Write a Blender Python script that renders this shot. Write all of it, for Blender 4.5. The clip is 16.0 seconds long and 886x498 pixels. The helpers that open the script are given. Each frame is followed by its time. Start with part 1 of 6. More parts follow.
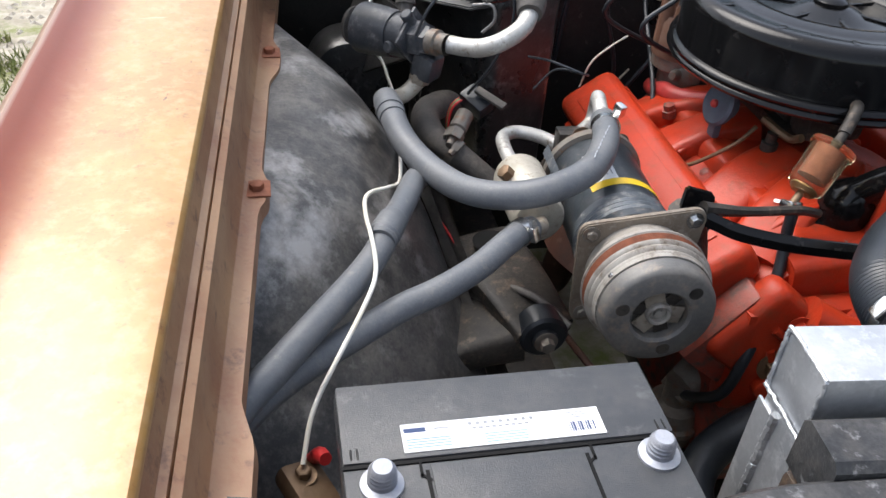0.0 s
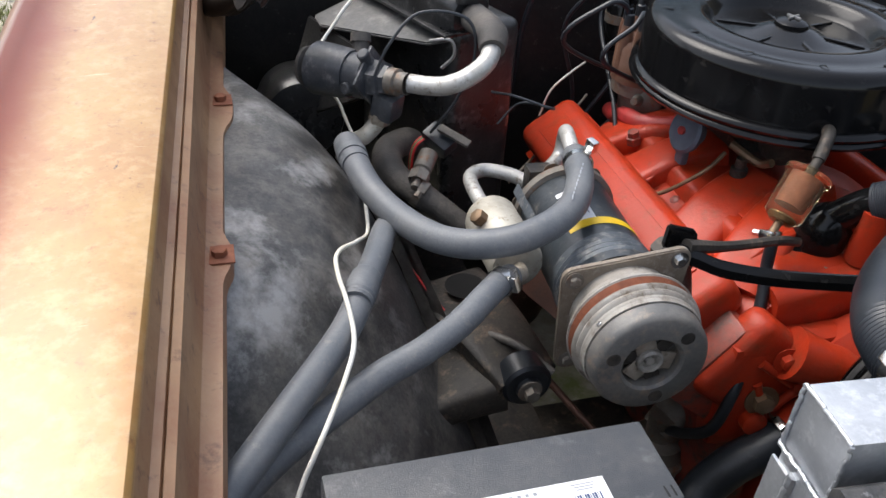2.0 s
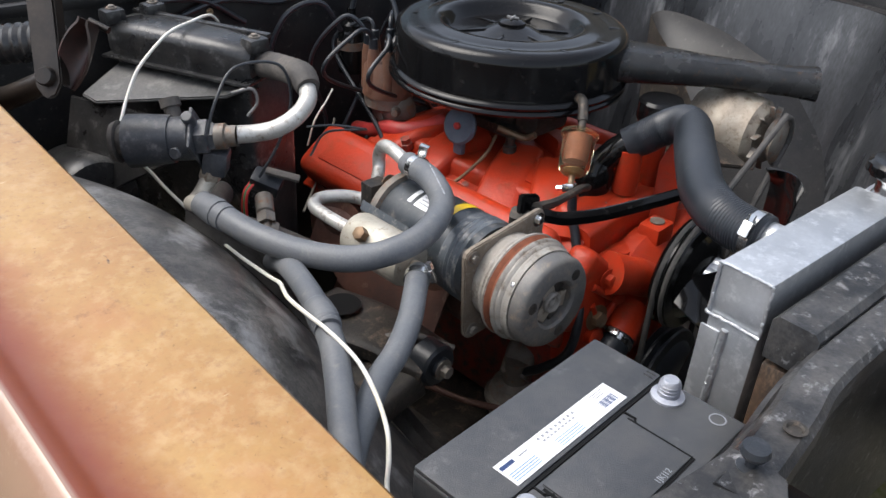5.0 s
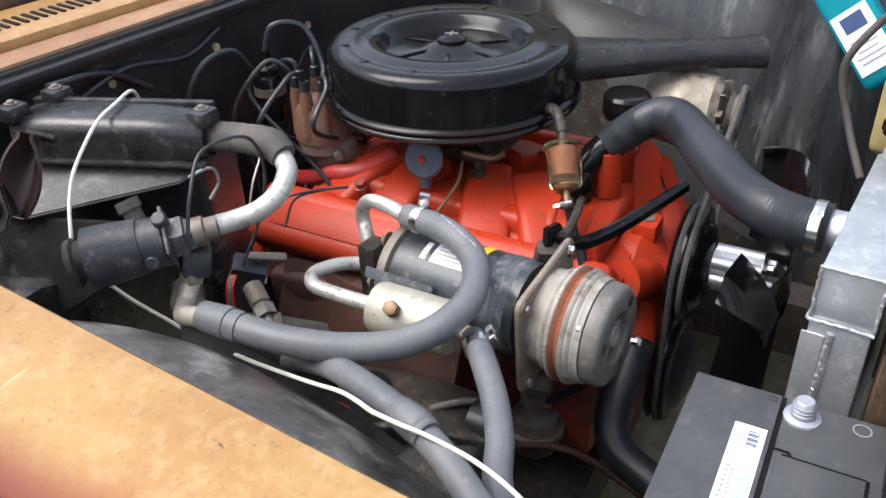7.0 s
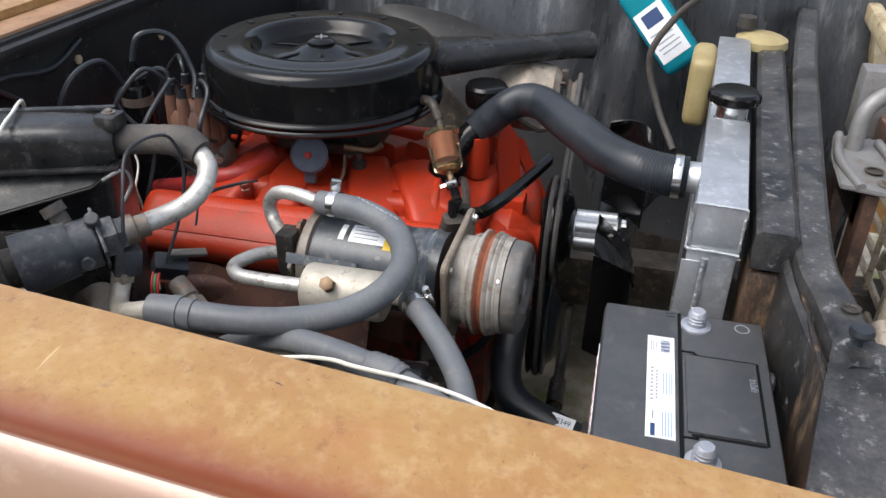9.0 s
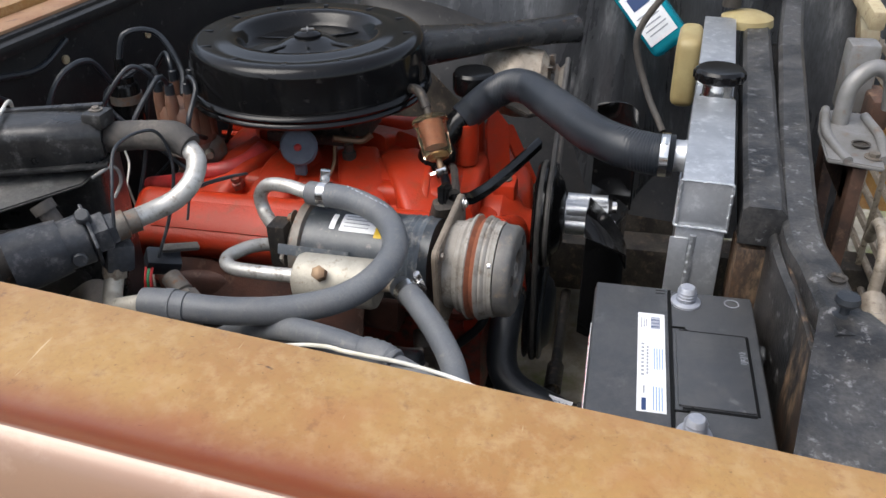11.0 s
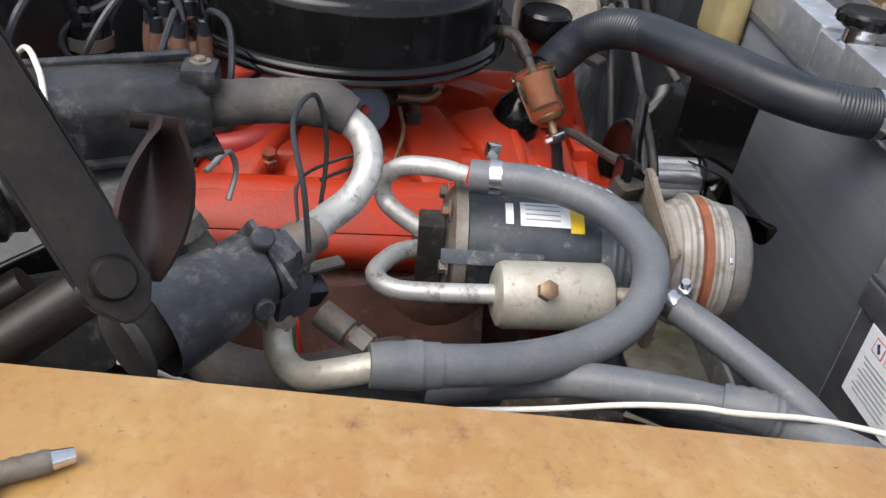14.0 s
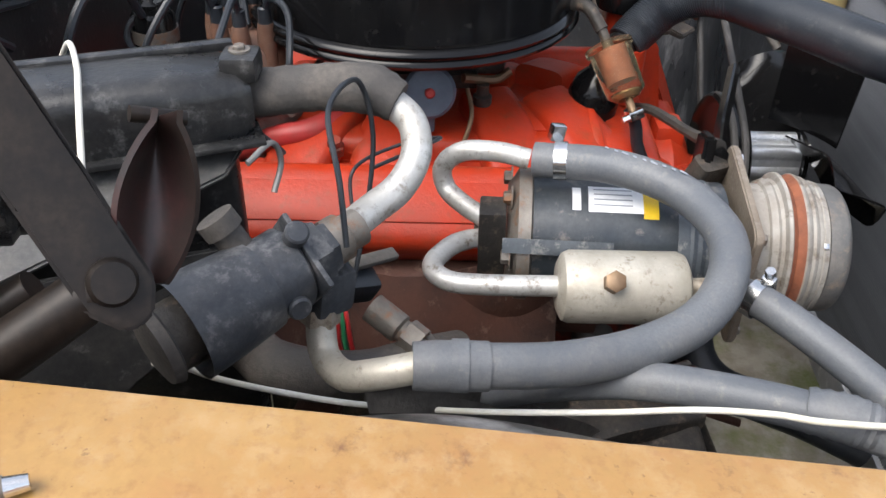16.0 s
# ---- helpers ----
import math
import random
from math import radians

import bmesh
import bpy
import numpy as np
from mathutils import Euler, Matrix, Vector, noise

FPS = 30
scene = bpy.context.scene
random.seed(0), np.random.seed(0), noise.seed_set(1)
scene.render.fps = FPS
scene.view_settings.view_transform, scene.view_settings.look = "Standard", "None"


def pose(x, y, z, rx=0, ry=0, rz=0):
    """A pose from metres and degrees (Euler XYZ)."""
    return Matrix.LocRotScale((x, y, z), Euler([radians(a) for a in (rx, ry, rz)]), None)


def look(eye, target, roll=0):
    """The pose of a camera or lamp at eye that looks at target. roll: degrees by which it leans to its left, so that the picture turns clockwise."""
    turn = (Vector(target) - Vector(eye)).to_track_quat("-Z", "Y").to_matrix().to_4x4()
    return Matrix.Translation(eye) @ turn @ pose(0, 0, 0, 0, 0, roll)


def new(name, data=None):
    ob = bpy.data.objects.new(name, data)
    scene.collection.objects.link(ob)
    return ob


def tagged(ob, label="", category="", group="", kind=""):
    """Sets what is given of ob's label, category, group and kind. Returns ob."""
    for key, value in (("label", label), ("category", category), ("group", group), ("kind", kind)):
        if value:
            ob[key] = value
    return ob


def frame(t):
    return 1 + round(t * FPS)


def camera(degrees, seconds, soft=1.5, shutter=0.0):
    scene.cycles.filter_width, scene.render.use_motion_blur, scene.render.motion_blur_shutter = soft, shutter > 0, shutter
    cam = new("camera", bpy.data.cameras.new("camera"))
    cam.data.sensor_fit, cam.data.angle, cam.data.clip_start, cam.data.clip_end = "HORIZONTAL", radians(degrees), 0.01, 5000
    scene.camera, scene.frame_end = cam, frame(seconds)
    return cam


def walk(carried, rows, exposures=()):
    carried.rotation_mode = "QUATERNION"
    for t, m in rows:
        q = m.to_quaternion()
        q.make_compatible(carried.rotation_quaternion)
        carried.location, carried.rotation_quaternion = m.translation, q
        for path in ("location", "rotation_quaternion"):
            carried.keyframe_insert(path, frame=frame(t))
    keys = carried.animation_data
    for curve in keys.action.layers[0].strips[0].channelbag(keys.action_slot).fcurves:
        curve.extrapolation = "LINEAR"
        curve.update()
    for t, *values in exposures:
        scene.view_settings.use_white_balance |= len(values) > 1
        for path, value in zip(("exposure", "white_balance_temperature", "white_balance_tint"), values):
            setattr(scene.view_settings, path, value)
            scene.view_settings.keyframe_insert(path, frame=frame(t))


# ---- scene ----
cam = camera(55.8, 16.0)
PATH = [
    (0, (-0.143, 0.126, 1.326), (0.218, 1.698, 0.144), 4.4),
    (0.5, (-0.164, 0.179, 1.329), (0.191, 1.762, 0.16), 2.3),
    (1, (-0.179, 0.197, 1.315), (0.177, 1.782, 0.149), 1.7),
    (1.5, (-0.18, 0.207, 1.329), (0.202, 1.787, 0.165), 2.0),
    (2, (-0.16, 0.196, 1.331), (0.326, 1.759, 0.182), 3.8),
    (2.5, (-0.152, 0.178, 1.322), (0.439, 1.713, 0.183), 4.6),
    (3, (-0.212, 0.165, 1.313), (0.384, 1.688, 0.162), 4.3),
    (3.5, (-0.272, 0.16, 1.297), (0.331, 1.676, 0.139), 4.6),
    (3.8, (-0.32, 0.226, 1.275), (0.259, 1.73, 0.09), 0.3),
    (4, (-0.339, 0.29, 1.245), (0.334, 1.718, 0.017), -0.8),
    (4.5, (-0.456, 0.274, 1.303), (0.498, 1.568, 0.114), 5.5),
    (4.7, (-0.492, 0.254, 1.346), (0.664, 1.494, 0.285), 6.5),
    (6.8, (-0.496, 0.513, 1.359), (0.953, 1.402, 0.305), -2.9),
    (7, (-0.53, 0.532, 1.366), (0.949, 1.368, 0.312), -2.0),
    (7.5, (-0.63, 0.59, 1.383), (0.926, 1.309, 0.353), 0.3),
    (8, (-0.715, 0.645, 1.389), (0.94, 1.102, 0.364), 2.6),
    (8.5, (-0.705, 0.631, 1.401), (0.981, 1.006, 0.394), 2.0),
    (9, (-0.697, 0.645, 1.369), (0.985, 1.016, 0.352), 1.1),
    (11.3, (-0.709, 0.624, 1.363), (0.966, 0.992, 0.334), -0.8),
    (11.5, (-0.711, 0.607, 1.372), (0.964, 0.983, 0.345), -0.1),
    (12, (-0.705, 0.626, 1.369), (0.971, 0.997, 0.343), 0.5),
    (12.5, (-0.712, 0.731, 1.34), (0.966, 1.088, 0.312), 1.2),
    (13, (-0.599, 0.902, 1.288), (1.064, 1.248, 0.232), 1.1),
    (13.5, (-0.477, 1.09, 1.237), (1.174, 1.149, 0.111), 6.4),
    (14, (-0.468, 1.175, 1.241), (1.172, 0.891, 0.132), 7.6),
    (14.5, (-0.452, 1.124, 1.263), (1.185, 0.836, 0.15), 4.9),
    (15, (-0.436, 1.056, 1.263), (1.201, 0.82, 0.14), 3.0),
    (15.5, (-0.443, 1.073, 1.262), (1.213, 1.026, 0.142), -0.8),
    (16, (-0.431, 1.128, 1.226), (1.197, 1.095, 0.065), 1.8),
]
walk(cam, [(t, look(eye, target, roll)) for t, eye, target, roll in PATH], [(0, 1.34), (0.5, 1.10), (1.0, 1.07), (2.5, 1.20), (3.5, 1.04), (4.0, 0.86), (4.5, 1.10), (4.7, 1.12), (7.0, 1.46), (8.0, 1.12), (8.5, 0.80), (9.0, 1.04), (11.5, 0.90), (12.0, 0.90), (12.5, 0.92), (13.5, 1.0), (14.5, 1.08), (15.1, 1.1), (15.5, 1.30), (16.0, 1.32)])

# ---- world and light ----
world = bpy.data.worlds.new("overcast_sky")
scene.world = world
world.use_nodes = True
wn = world.node_tree
sky = wn.nodes.new("ShaderNodeTexSky")
sky.sky_type, sky.sun_disc = "NISHITA", False
sky.sun_elevation, sky.sun_rotation = radians(59), radians(-41)
sky.air_density, sky.dust_density = 1.0, 3.0
bg = wn.nodes["Background"]
grey = wn.nodes.new("ShaderNodeHueSaturation")
grey.inputs["Saturation"].default_value = 0.55
wn.links.new(sky.outputs[0], grey.inputs["Color"])
wn.links.new(grey.outputs[0], bg.inputs[0])
bg.inputs[1].default_value = 0.15
sun_data = bpy.data.lights.new("sun", "SUN")
sun_data.energy, sun_data.angle, sun_data.color = 1.1, radians(45), (1.0, 0.98, 0.95)
sun = new("sun", sun_data)
sun.matrix_world = look((-0.9, 2.4, 4.1), (0.4, 0.9, 0.8))


# ---- materials ----
def mat(name, base, rough=0.5, metal=0.0, second=None, scale=8.0, amount=0.5, bump=0.15, fine=220.0, coat=0.0, spots=None, spot_scale=40.0, spot_cut=0.66, rough_var=0.15, spec=0.5, dust=0.0, stretch=None):
    m = bpy.data.materials.new(name)
    m.use_nodes = True
    nt = m.node_tree
    b = nt.nodes["Principled BSDF"]
    tc = nt.nodes.new("ShaderNodeTexCoord")
    place = tc.outputs["Object"]
    if stretch:
        squash = nt.nodes.new("ShaderNodeMapping")
        squash.inputs["Scale"].default_value = stretch
        nt.links.new(place, squash.inputs["Vector"])
        place = squash.outputs[0]

    def noise_node(sc, detail=6.0, ro=0.6):
        n = nt.nodes.new("ShaderNodeTexNoise")
        n.inputs["Scale"].default_value, n.inputs["Detail"].default_value, n.inputs["Roughness"].default_value = sc, detail, ro
        nt.links.new(place, n.inputs["Vector"])
        return n

    def ramp(src, lo, hi):
        r = nt.nodes.new("ShaderNodeMapRange")
        r.inputs["From Min"].default_value, r.inputs["From Max"].default_value = lo, hi
        nt.links.new(src, r.inputs["Value"])
        return r.outputs["Result"]

    def mix(fac, a, c):
        x = nt.nodes.new("ShaderNodeMix")
        x.data_type = "RGBA"
        nt.links.new(fac, x.inputs[0])
        for sock, v in ((x.inputs[6], a), (x.inputs[7], c)):
            if isinstance(v, tuple):
                sock.default_value = (*v, 1)
            else:
                nt.links.new(v, sock)
        return x.outputs[2]

    second = second or tuple(c * 0.72 for c in base)
    big = noise_node(scale)
    small = noise_node(fine, 4.0)
    f = ramp(big.outputs["Fac"], 0.5 - 0.065 / max(amount, 0.05), 0.5 + 0.065 / max(amount, 0.05))
    col = mix(f, base, second)
    g = ramp(small.outputs["Fac"], 0.3, 0.95)
    col = mix(g, col, tuple(min(1, c * 0.8) for c in base))
    if spots:
        sp = noise_node(spot_scale, 8.0, 0.7)
        col = mix(ramp(sp.outputs["Fac"], spot_cut - 0.10, spot_cut + 0.06), col, spots)
    if dust:
        du = noise_node(26.0, 10.0, 0.78)
        thin = ramp(du.outputs["Fac"], 0.46, 0.72)
        lo = nt.nodes.new("ShaderNodeMath")
        lo.operation = "MULTIPLY"
        nt.links.new(thin, lo.inputs[0])
        lo.inputs[1].default_value = dust
        col = mix(lo.outputs[0], col, (0.30, 0.27, 0.235))
    b.inputs["Specular IOR Level"].default_value = spec
    nt.links.new(col, b.inputs["Base Color"])
    rr = nt.nodes.new("ShaderNodeMapRange")
    rr.inputs["To Min"].default_value, rr.inputs["To Max"].default_value = max(0.03, rough - rough_var), min(1, rough + rough_var)
    nt.links.new(big.outputs["Fac"], rr.inputs["Value"])
    nt.links.new(rr.outputs["Result"], b.inputs["Roughness"])
    b.inputs["Metallic"].default_value = metal
    b.inputs["Coat Weight"].default_value = coat
    b.inputs["Coat Roughness"].default_value = 0.16
    if bump:
        bp = nt.nodes.new("ShaderNodeBump")
        bp.inputs["Strength"].default_value, bp.inputs["Distance"].default_value = bump, 0.002
        nt.links.new(small.outputs["Fac"], bp.inputs["Height"])
        nt.links.new(bp.outputs["Normal"], b.inputs["Normal"])
    return m


RUSTY = mat("primer_brown_paint", (0.34, 0.20, 0.108), 0.5, 0.0, second=(0.22, 0.095, 0.05), scale=9, amount=0.6, bump=0.12, spots=(0.10, 0.045, 0.028), spot_scale=45, spot_cut=0.66, dust=0.1)
BODY_BLACK = mat("dusty_black_paint", (0.010, 0.010, 0.011), 0.38, 0.0, second=(0.022, 0.021, 0.02), scale=9, amount=0.5, spots=(0.10, 0.095, 0.09), spot_scale=55, spot_cut=0.70, spec=0.26, dust=0.03)
WHEELHOUSE = mat("dusty_black_undercoat", (0.030, 0.030, 0.031), 0.42, 0.0, second=(0.11, 0.108, 0.104), scale=7, amount=0.7, spots=(0.30, 0.295, 0.29), spot_scale=9, spot_cut=0.62, dust=0.42, bump=0.3, spec=0.4)
GLOSS = mat("gloss_black_enamel", (0.005, 0.005, 0.0055), 0.13, 0.0, second=(0.008, 0.008, 0.008), scale=12, bump=0.02, rough_var=0.06, spots=(0.03, 0.028, 0.026), spot_scale=60, spot_cut=0.70, spec=0.26)
RED = mat("orange_red_engine_enamel", (0.46, 0.037, 0.011), 0.36, 0.0, second=(0.36, 0.034, 0.013), scale=13, amount=0.7, bump=0.3, fine=160, spots=(0.26, 0.045, 0.02), spot_scale=30, spot_cut=0.63, dust=0.045, spec=0.24)
RED_DIRTY = mat("grimy_red_enamel", (0.36, 0.045, 0.022), 0.5, 0.0, second=(0.16, 0.05, 0.035), scale=14, amount=0.7, bump=0.3, spots=(0.07, 0.045, 0.035), spot_scale=45, spot_cut=0.58, dust=0.15)
GREY_HOSE = mat("grey_rubber_hose", (0.10, 0.109, 0.121), 0.5, 0.0, second=(0.14, 0.148, 0.157), scale=14, amount=0.6, bump=0.16, fine=420, spots=(0.20, 0.19, 0.175), spot_scale=60, spot_cut=0.68, dust=0.2)
BLACK_HOSE = mat("black_rubber", (0.013, 0.016, 0.0205), 0.36, 0.0, second=(0.027, 0.031, 0.037), scale=12, amount=0.5, bump=0.12, fine=500, spots=(0.07, 0.07, 0.072), spot_scale=40, spot_cut=0.70, dust=0.04, spec=0.42)
PLASTIC = mat("black_battery_plastic", (0.043, 0.046, 0.051), 0.38, 0.0, second=(0.062, 0.065, 0.070), scale=9, amount=0.4, bump=0.3, fine=650, spots=(0.14, 0.14, 0.145), spot_scale=30, spot_cut=0.70, dust=0.12)
LEAD = mat("dull_lead", (0.42, 0.43, 0.46), 0.5, 0.5, second=(0.3, 0.33, 0.4), scale=60, bump=0.4)
ALU = mat("brushed_aluminium", (0.58, 0.595, 0.61), 0.36, 0.75, second=(0.43, 0.45, 0.475), scale=16, amount=0.7, bump=0.18, spots=(0.72, 0.73, 0.74), spot_scale=45, spot_cut=0.63)
ALU_RAW = mat("weathered_aluminium", (0.42, 0.37, 0.30), 0.55, 0.4, second=(0.26, 0.215, 0.17), scale=30, amount=0.6, bump=0.4, spots=(0.14, 0.10, 0.07), spot_scale=70, spot_cut=0.62)
STEEL = mat("grimy_cast_steel", (0.22, 0.20, 0.175), 0.55, 0.35, second=(0.12, 0.10, 0.08), scale=25, amount=0.6, bump=0.35, spots=(0.20, 0.10, 0.05), spot_scale=60, spot_cut=0.62)
CLUTCH = mat("worn_grey_clutch_steel", (0.34, 0.32, 0.285), 0.62, 0.1, second=(0.235, 0.21, 0.18), scale=26, amount=0.7, bump=0.3, spots=(0.12, 0.09, 0.065), spot_scale=55, spot_cut=0.62)
RUST = mat("rust", (0.26, 0.085, 0.038), 0.75, 0.0, second=(0.13, 0.045, 0.026), scale=50, bump=0.4)
RUST_BROWN = mat("dark_brown_rust", (0.085, 0.042, 0.026), 0.75, 0.0, second=(0.035, 0.022, 0.017), scale=22, amount=0.7, bump=0.4, spots=(0.20, 0.12, 0.075), spot_scale=30, spot_cut=0.64)
CHROME = mat("bright_plated_steel", (0.75, 0.75, 0.74), 0.22, 1.0, second=(0.6, 0.59, 0.57), scale=40, bump=0.05)
DARK_METAL = mat("dark_greasy_metal", (0.025, 0.023, 0.021), 0.5, 0.1, second=(0.07, 0.06, 0.05), scale=18, amount=0.6, bump=0.4, spots=(0.15, 0.11, 0.08), spot_scale=50, spot_cut=0.64, dust=0.04, spec=0.3)
WHITE_WIRE = mat("white_wire_insulation", (0.78, 0.77, 0.72), 0.45, 0.0, second=(0.66, 0.6, 0.45), scale=12, bump=0)
RED_WIRE = mat("red_wire_insulation", (0.55, 0.03, 0.03), 0.4, bump=0)
RED_RUBBER = mat("red_rubber_hose", (0.5, 0.04, 0.04), 0.45, second=(0.3, 0.05, 0.04), scale=20)
BROWN_CAP = mat("brown_bakelite", (0.17, 0.082, 0.05), 0.5, second=(0.115, 0.058, 0.038), scale=20, dust=0.2)
BLUE_GREY = mat("blue_grey_diecast", (0.12, 0.15, 0.19), 0.5, 0.2, second=(0.08, 0.1, 0.13), scale=30)
WHITE_LABEL = mat("white_label_paper", (0.78, 0.79, 0.8), 0.4, second=(0.7, 0.71, 0.73), scale=20, bump=0)
INK = mat("dark_blue_ink", (0.02, 0.05, 0.15), 0.5, bump=0)
GREY_INK = mat("grey_ink", (0.3, 0.32, 0.35), 0.5, bump=0)
RED_INK = mat("red_ink", (0.55, 0.05, 0.04), 0.5, bump=0)
YELLOW = mat("yellow_label", (0.75, 0.5, 0.02), 0.4, second=(0.65, 0.4, 0.02), scale=30, bump=0)
COMP_PAINT = mat("dark_blue_grey_compressor_paint", (0.022, 0.030, 0.038), 0.32, 0.1, second=(0.05, 0.056, 0.062), scale=20, amount=0.6, bump=0.15, spots=(0.17, 0.15, 0.13), spot_scale=45, spot_cut=0.66, dust=0.08)
FINS = mat("radiator_fin_aluminium", (0.16, 0.17, 0.19), 0.45, 0.3, second=(0.11, 0.118, 0.13), scale=25, bump=0.2)
GRAVEL = mat("gravel_and_dry_grass", (0.42, 0.38, 0.31), 0.9, second=(0.26, 0.23, 0.17), scale=14, amount=0.8, bump=1.0, fine=60, spots=(0.17, 0.19, 0.06), spot_scale=5.0, spot_cut=0.58)
STONES = mat("pale_stone_chips", (0.5, 0.46, 0.39), 0.85, second=(0.3, 0.26, 0.2), scale=30, amount=0.8, bump=0.3)
GRASS = mat("grass_blades", (0.15, 0.19, 0.05), 0.7, second=(0.30, 0.28, 0.12), scale=9, bump=0)
SUPPORT_PAINT = mat("scuffed_black_paint", (0.014, 0.0145, 0.0155), 0.38, 0.0, second=(0.055, 0.055, 0.056), scale=11, amount=0.7, bump=0.3, spots=(0.27, 0.27, 0.275), spot_scale=70, spot_cut=0.67, dust=0.2, spec=0.4)
RUSTY_BLACK = mat("rust_streaked_black", (0.022, 0.019, 0.017), 0.55, 0.0, second=(0.13, 0.07, 0.036), scale=9, amount=0.7, bump=0.3, spots=(0.26, 0.17, 0.10), spot_scale=16, spot_cut=0.63, stretch=(1.0, 1.0, 0.45))
BRASS = mat("dull_brass", (0.24, 0.16, 0.095), 0.5, 0.5, second=(0.16, 0.09, 0.05), scale=40, bump=0.3)
BELT = mat("worn_belt_rubber", (0.04, 0.038, 0.036), 0.7, second=(0.08, 0.075, 0.07), scale=30)
EXHAUST = mat("brown_rusty_cast_iron", (0.12, 0.05, 0.033), 0.65, 0.0, second=(0.06, 0.032, 0.026), scale=16, amount=0.6, bump=0.4, spots=(0.26, 0.17, 0.12), spot_scale=30, spot_cut=0.68)
BLUE_INK = mat("pale_blue_ink", (0.2, 0.35, 0.6), 0.5, bump=0)
MUFFLER = mat("pale_corroded_aluminium", (0.5, 0.47, 0.4), 0.48, 0.35, second=(0.36, 0.33, 0.27), scale=35, bump=0.3, spots=(0.2, 0.16, 0.11), spot_scale=110, spot_cut=0.66)
ALU_PIPE = mat("dull_aluminium_tube", (0.60, 0.59, 0.56), 0.48, 0.55, second=(0.46, 0.44, 0.40), scale=30, amount=0.8, bump=0.2, spots=(0.18, 0.14, 0.10), spot_scale=80, spot_cut=0.63)
DUSTY_RUBBER = mat("dusty_brown_black_rubber", (0.055, 0.05, 0.046), 0.75, second=(0.12, 0.105, 0.09), scale=20, amount=0.6, bump=0.5)
FIN_FILL = mat("corrugated_fin", (0.075, 0.08, 0.09), 0.5, 0.3, second=(0.05, 0.053, 0.06), scale=60, bump=0.3)
FILTER_PAPER = mat("pleated_filter_paper", (0.21, 0.07, 0.045), 0.7, second=(0.13, 0.04, 0.028), scale=80)
SEAM = mat("dusty_bare_seam", (0.15, 0.14, 0.13), 0.6, 0.1, second=(0.07, 0.065, 0.06), scale=20, amount=0.7, bump=0.3, dust=0.3)
GREEN_WIRE = mat("green_wire_insulation", (0.03, 0.25, 0.1), 0.4, bump=0)
VALVE_PAINT = mat("dusty_satin_black", (0.030, 0.034, 0.041), 0.40, 0.0, second=(0.055, 0.06, 0.068), scale=18, amount=0.6, bump=0.2, spots=(0.17, 0.17, 0.175), spot_scale=26, spot_cut=0.65, spec=0.4, dust=0.14)
CASE_BLACK = mat("dusty_moulded_black", (0.014, 0.0145, 0.0155), 0.30, 0.0, second=(0.034, 0.034, 0.034), scale=10, amount=0.5, bump=0.25, spots=(0.13, 0.128, 0.124), spot_scale=40, spot_cut=0.67, dust=0.1, spec=0.5)
HINGE_PAINT = mat("grimy_brown_black_steel", (0.012, 0.01, 0.009), 0.4, 0.2, second=(0.035, 0.026, 0.02), scale=14, amount=0.6, bump=0.08, spec=0.3)
HINGE_RED = mat("brown_red_steel", (0.022, 0.015, 0.013), 0.42, 0.1, second=(0.06, 0.022, 0.02), scale=22, amount=0.6, bump=0.08)
GALV = mat("dusty_grey_steel", (0.26, 0.255, 0.25), 0.5, 0.4, second=(0.18, 0.17, 0.155), scale=20, bump=0.25, spots=(0.22, 0.13, 0.08), spot_scale=40, spot_cut=0.68)
HINGE_BOLT, HINGE_BASE = (-0.113, 1.280, 0.976), (-0.12, 1.33, 0.86)
HINGE_TOP = (-0.253, 1.262, 1.29)
STUDS = (((-0.2475, 1.270, 0.9925), (-0.4, 0.92, 0.055)), ((-0.2635, 1.293, 0.994), (-0.35, 0.94, 0.055)))

# some dust, but the lighter grey is mostly sky sheen put into the colour
CASE_SHEEN = mat("dust_and_sheen_on_moulded_black", (0.055, 0.055, 0.054), 0.42, 0.0, second=(0.10, 0.098, 0.095), scale=9, amount=0.6, bump=0.2, spots=(0.19, 0.187, 0.18), spot_scale=22, spot_cut=0.64, dust=0.25)
GROOVE = mat("groove_black", (0.003, 0.003, 0.003), 0.6, bump=0, spec=0.2)
FACE_PLATE = mat("dark_worn_clutch_face", (0.12, 0.118, 0.113), 0.5, 0.15, second=(0.20, 0.185, 0.165), scale=22, amount=0.6, bump=0.2, spots=(0.26, 0.20, 0.15), spot_scale=40, spot_cut=0.64)
# grey upright streaks put the glossy highlights into the colour
STREAKED = mat("highlight_streaked_black", (0.012, 0.013, 0.015), 0.28, 0.0, second=(0.06, 0.063, 0.068), scale=9, amount=0.5, bump=0.1, rough_var=0.12, spots=(0.16, 0.162, 0.168), spot_scale=18, spot_cut=0.66, spec=0.5, stretch=(1.0, 1.0, 0.16))
SNORKEL_PAINT = mat("worn_satin_black", (0.035, 0.036, 0.038), 0.26, 0.0, second=(0.06, 0.06, 0.06), scale=20, amount=0.6, bump=0.08, spots=(0.12, 0.07, 0.04), spot_scale=50, spot_cut=0.68, spec=0.6)
PLATE_TAN = mat("dirty_tan_plate", (0.24, 0.20, 0.155), 0.6, 0.2, second=(0.15, 0.115, 0.085), scale=30, amount=0.6, bump=0.35, spots=(0.30, 0.27, 0.23), spot_scale=60, spot_cut=0.64)
YELLOWED = mat("yellowed_plastic", (0.38, 0.31, 0.15), 0.45, second=(0.28, 0.21, 0.09), scale=16)
